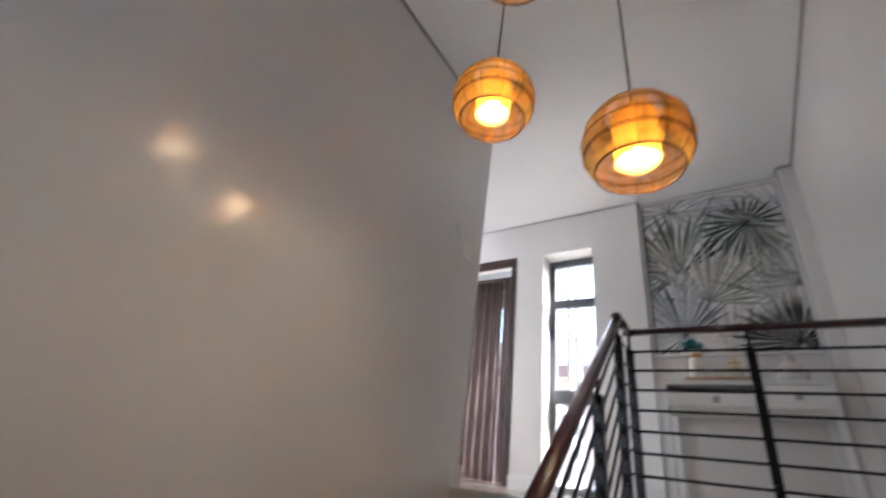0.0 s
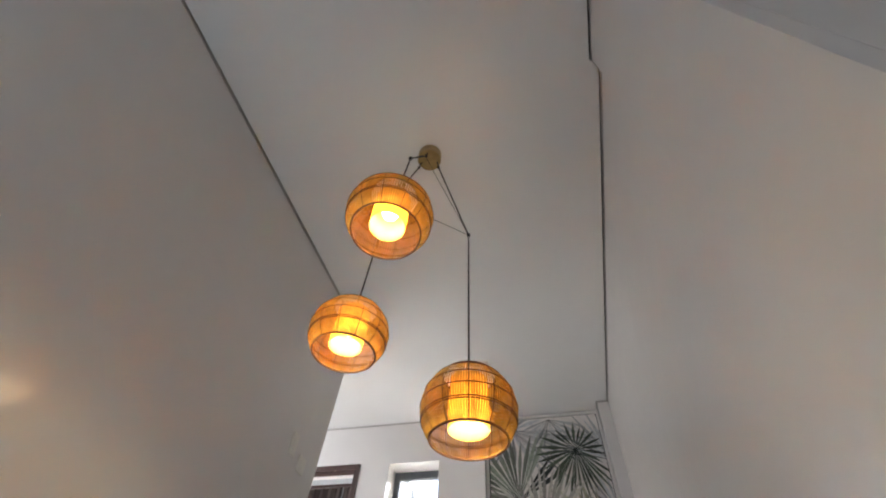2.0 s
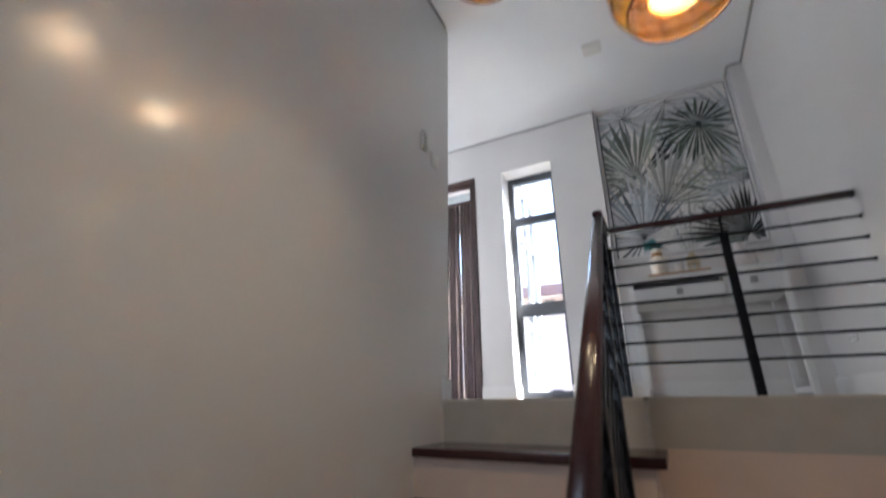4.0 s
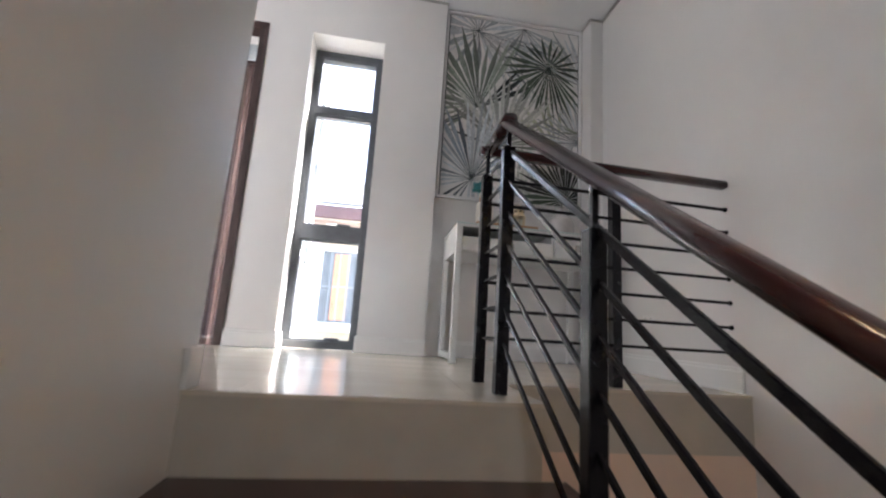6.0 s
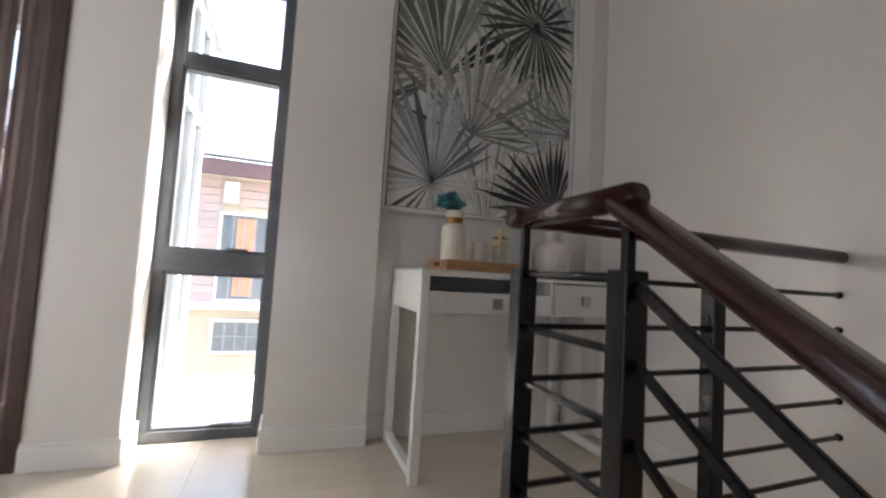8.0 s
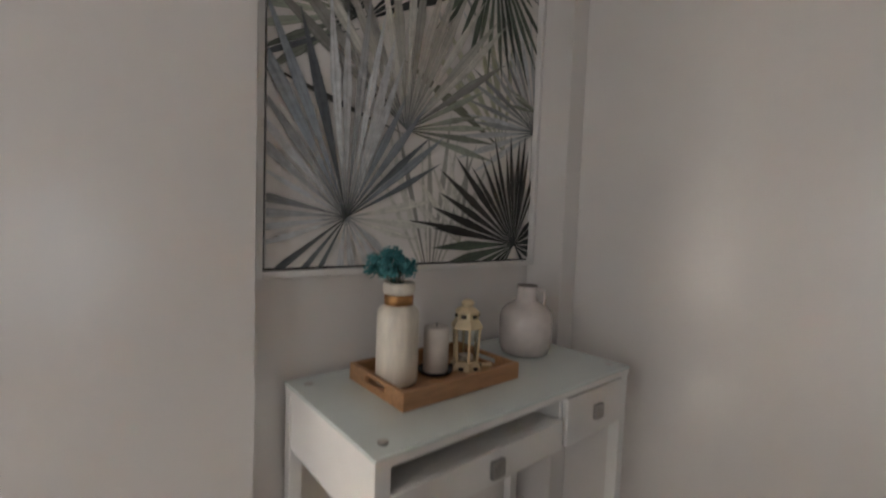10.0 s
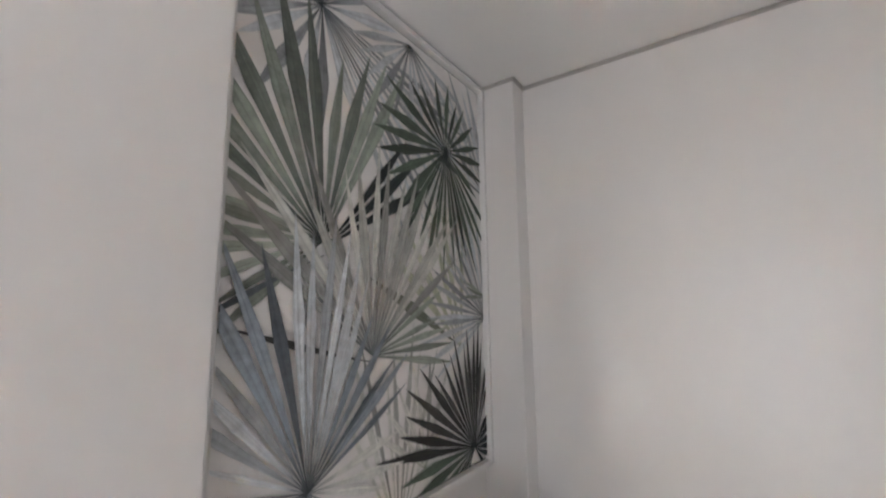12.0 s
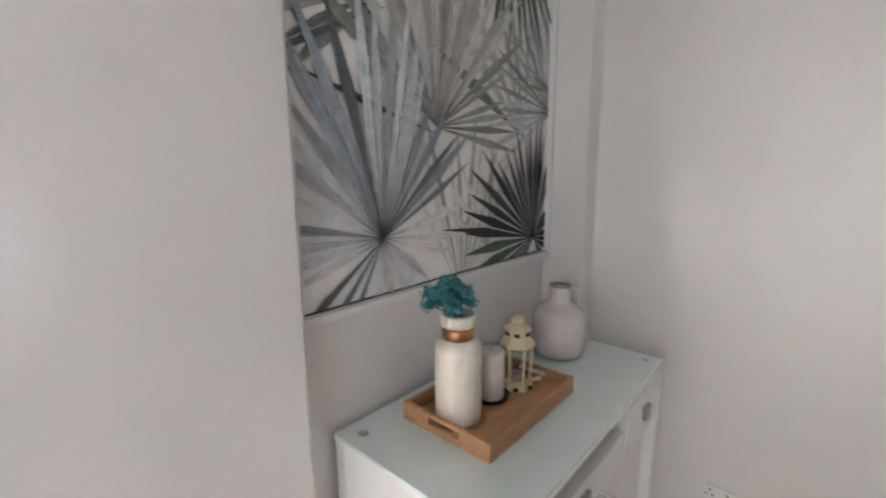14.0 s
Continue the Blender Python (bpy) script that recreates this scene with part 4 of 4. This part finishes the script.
# ---- things on the desk ----
Z = 0.7702
tray = empty("tray", (1.174, 1.405, Z), "oak serving tray with slotted handles on the desk", "tray")
TX0, TX1, TY0, TY1, TH = 0.985, 1.365, 1.280, 1.530, 0.045
part("tray_floor", box(TX0 + 0.004, TX1 - 0.004, TY0 + 0.004, TY1 - 0.004, Z, Z + 0.009, bevel=0.001), OAK, tray)
for y in (TY0, TY1 - 0.011):
    part("side", box(TX0, TX1, y, y + 0.011, Z + 0.0005, Z + TH, bevel=0.002), OAK, tray)
for x in (TX0 + 0.0005, TX1 - 0.0115):
    yc = (TY0 + TY1) / 2
    bm = box(x, x + 0.011, TY0 + 0.0112, TY1 - 0.0112, Z + 0.0006, Z + 0.018, bevel=0.001)
    box(x, x + 0.011, TY0 + 0.0112, yc - 0.045, Z + 0.0181, Z + TH - 0.001, bevel=0.001, bm=bm)
    box(x, x + 0.011, yc + 0.045, TY1 - 0.0112, Z + 0.0181, Z + TH - 0.001, bevel=0.001, bm=bm)
    box(x, x + 0.011, yc - 0.0449, yc + 0.0449, Z + 0.034, Z + TH - 0.001, bevel=0.001, bm=bm)
    part("end", bm, OAK, tray, "tray end with a slot handle")
TZ = Z + 0.0092

VX, VY = 1.062, 1.425
vase = empty("vase", (VX, VY, TZ), "white marble vase with a brass neck band on the tray", "vase")
part("body", lathe([(0.047, 0), (0.052, 0.004), (0.0535, 0.02), (0.0535, 0.176), (0.0515, 0.186), (0.042, 0.195), (0.0345, 0.20), (0.030, 0.20)], (VX, VY, TZ), 48), MARBLE, vase, smooth=True)
part("band", lathe([(0.035, 0.199), (0.037, 0.201), (0.037, 0.223), (0.035, 0.225)], (VX, VY, TZ), 40), BRASS, vase, "brass neck band", smooth=True)
part("rim", lathe([(0.033, 0.225), (0.039, 0.229), (0.0405, 0.236), (0.0405, 0.250), (0.038, 0.256), (0.033, 0.256), (0.031, 0.24)], (VX, VY, TZ), 40), MARBLE, vase, smooth=True)

flowers = empty("flowers", (VX, VY, TZ + 0.24), "bunch of dried teal flowers in the marble vase", "flowers")
bm = bmesh.new()
rnd = random.Random(11)
heads = []
for i in range(26):
    a, e_ = rnd.uniform(0, 6.283), rnd.uniform(0.15, 1.4)
    d = Vector((math.cos(a) * math.cos(e_) - 0.22, math.sin(a) * math.cos(e_), math.sin(e_) * 0.85))
    tip = Vector((VX - 0.008, VY, TZ + 0.272)) + d * rnd.uniform(0.036, 0.068)
    tube([(VX + rnd.uniform(-0.012, 0.012), VY + rnd.uniform(-0.012, 0.012), TZ + 0.243), tip], 0.0011, 4, bm)
    heads.append(tip)
part("stems", bm, STEM, flowers)
verts, faces = [], []
for tip in heads:
    for i in range(130):
        n_ = Vector((rnd.gauss(0, 1), rnd.gauss(0, 1), rnd.gauss(0, 1))).normalized()
        p = tip + n_ * rnd.uniform(0.002, 0.019)
        u = n_.cross(Vector((rnd.gauss(0, 1), rnd.gauss(0, 1), rnd.gauss(0, 1)))).normalized() * 0.0030
        w = (n_ * 0.6 + n_.cross(u).normalized()).normalized() * 0.0030
        k = len(verts)
        verts += [p - u - w, p + u - w * 0.6, p + u * 0.7 + w, p - u + w]
        faces.append((k, k + 1, k + 2, k + 3))
me = bpy.data.meshes.new("petals")
me.from_pydata([tuple(v) for v in verts], [], faces)
me.materials.append(TEAL)
petals = tagged(new("petals", me), kind="stuff")
petals.parent, petals.matrix_parent_inverse = flowers, flowers.matrix_basis.inverted()

KX, KY = 1.186, 1.422
dish = part("candle_dish", lathe([(0.034, 0), (0.046, 0.004), (0.049, 0.012), (0.046, 0.012), (0.040, 0.006), (0.002, 0.005)], (KX, KY, TZ), 40), DISH, smooth=True)
tagged(dish, "small round black dish under the candle", "dish")
candle = empty("candle", (KX, KY, TZ + 0.006), "short white pillar candle in a black dish", "candle")
part("wax", lathe([(0.032, 0), (0.034, 0.002), (0.034, 0.117), (0.032, 0.121), (0.025, 0.122), (0.013, 0.120), (0.001, 0.119)], (KX, KY, TZ + 0.0062), 36), WAX, candle, smooth=True)
part("wick", tube([(KX, KY, TZ + 0.124), (KX + 0.001, KY, TZ + 0.137)], 0.001, 5), DISH, candle)

LX, LY = 1.282, 1.405
lan = empty("lantern", (LX, LY, TZ), "cream metal hexagonal candle lantern on the tray", "lantern")


def hexa(rows, seg=6):
    return lathe(rows, (LX, LY, TZ), seg)


part("base", hexa([(0.035, 0), (0.036, 0.004), (0.033, 0.014), (0.028, 0.022), (0.028, 0.026)]), CREAM, lan)
for i in range(6):
    a = i * math.pi / 3
    part("post", tube([(LX + 0.0265 * math.cos(a), LY + 0.0265 * math.sin(a), TZ + 0.025), (LX + 0.0305 * math.cos(a), LY + 0.0305 * math.sin(a), TZ + 0.117)], 0.0028, 6), CREAM, lan)
    part("foot_hole", box(LX + 0.031 * math.cos(a + 0.52) - 0.004, LX + 0.031 * math.cos(a + 0.52) + 0.004, LY + 0.031 * math.sin(a + 0.52) - 0.004, LY + 0.031 * math.sin(a + 0.52) + 0.004, TZ + 0.004, TZ + 0.011), SLOT, lan)
part("glass", lathe([(0.0245, 0.026), (0.028, 0.117), (0.0272, 0.117), (0.0237, 0.026)], (LX, LY, TZ), 6, ends=False), LANTERNGLASS, lan)
part("roof", hexa([(0.035, 0.116), (0.037, 0.120), (0.035, 0.126), (0.027, 0.141), (0.026, 0.143), (0.026, 0.157), (0.029, 0.159), (0.028, 0.164), (0.019, 0.172), (0.012, 0.176)]), CREAM, lan)
for i in range(6):
    a = i * math.pi / 3 + math.pi / 6
    part("roof_hole", box(LX + 0.0212 * math.cos(a) - 0.005, LX + 0.0212 * math.cos(a) + 0.005, LY + 0.0212 * math.sin(a) - 0.005, LY + 0.0212 * math.sin(a) + 0.005, TZ + 0.147, TZ + 0.155), SLOT, lan)
part("finial", lathe([(0.010, 0.175), (0.0135, 0.180), (0.0145, 0.186), (0.012, 0.192), (0.007, 0.196), (0.002, 0.197)], (LX, LY, TZ), 20), CREAM, lan, smooth=True)
part("tea_light", lathe([(0.016, 0.026), (0.016, 0.038), (0.001, 0.038)], (LX, LY, TZ), 20), WAX, lan)

lan.scale = (1.28, 1.28, 1.0)
ST = empty("incense_stick", (1.325, 1.42, TZ), "short cream stick lying on the tray", "stick")
part("stick", beam((1.305, 1.395, TZ + 0.006), (1.352, 1.372, TZ + 0.006), 0.011, 0.011, 0.003), CREAM, ST)

JX, JY = 1.572, 1.432
jug = empty("jug", (JX, JY, 0.77), "glazed grey-white stoneware jug with a small handle", "jug")
part("body", lathe([(0.064, 0), (0.072, 0.005), (0.080, 0.03), (0.083, 0.075), (0.082, 0.125), (0.076, 0.148), (0.062, 0.165), (0.042, 0.176), (0.033, 0.184), (0.031, 0.195), (0.031, 0.228), (0.032, 0.232)], (JX, JY, Z), 56), STONEWARE, jug, smooth=True)
part("rim", lathe([(0.032, 0.2315), (0.0325, 0.236), (0.0285, 0.236), (0.024, 0.226), (0.002, 0.224)], (JX, JY, Z), 40), JUGRIM, jug, "dark worn rim", smooth=True)
a = radians(-58)
hx, hy = math.cos(a), math.sin(a)
part("handle", tube([(JX + hx * r, JY + hy * r, Z + z) for r, z in ((0.026, 0.222), (0.044, 0.225), (0.053, 0.216), (0.055, 0.195), (0.052, 0.168))], 0.0065, 10), STONEWARE, jug, "small loop handle", smooth=True)
jug.scale = (1.05, 1.05, 0.95)

# ---- floor tiles ----
T = 0.6
for ix in range(-4, 4):
    for iy in range(0, 4):
        x0, y0 = ix * T + 0.12, iy * T
        for bx0, bx1, by0, by1 in ((-2.1, 0.905, -0.004, NORTH - 0.001), (0.905, RIGHT - 0.001, EDGE_R - 0.004, NORTH - 0.001), (WIN_L + 0.001, WIN_R - 0.001, NORTH, 1.733), (PIER_END + 0.001, 1.799, NORTH, ALCOVE - 0.001)):
            a0, a1, b0, b1 = max(x0 + 0.0003, bx0), min(x0 + T - 0.0003, bx1), max(y0 + 0.0003 if iy else by0, by0), min(y0 + T - 0.0003, by1)
            if a1 - a0 > 0.004 and b1 - b0 > 0.004:
                part("tile", box(a0, a1, b0, b1, -0.0115, 0.0, bevel=0.0003), TILE, floor)
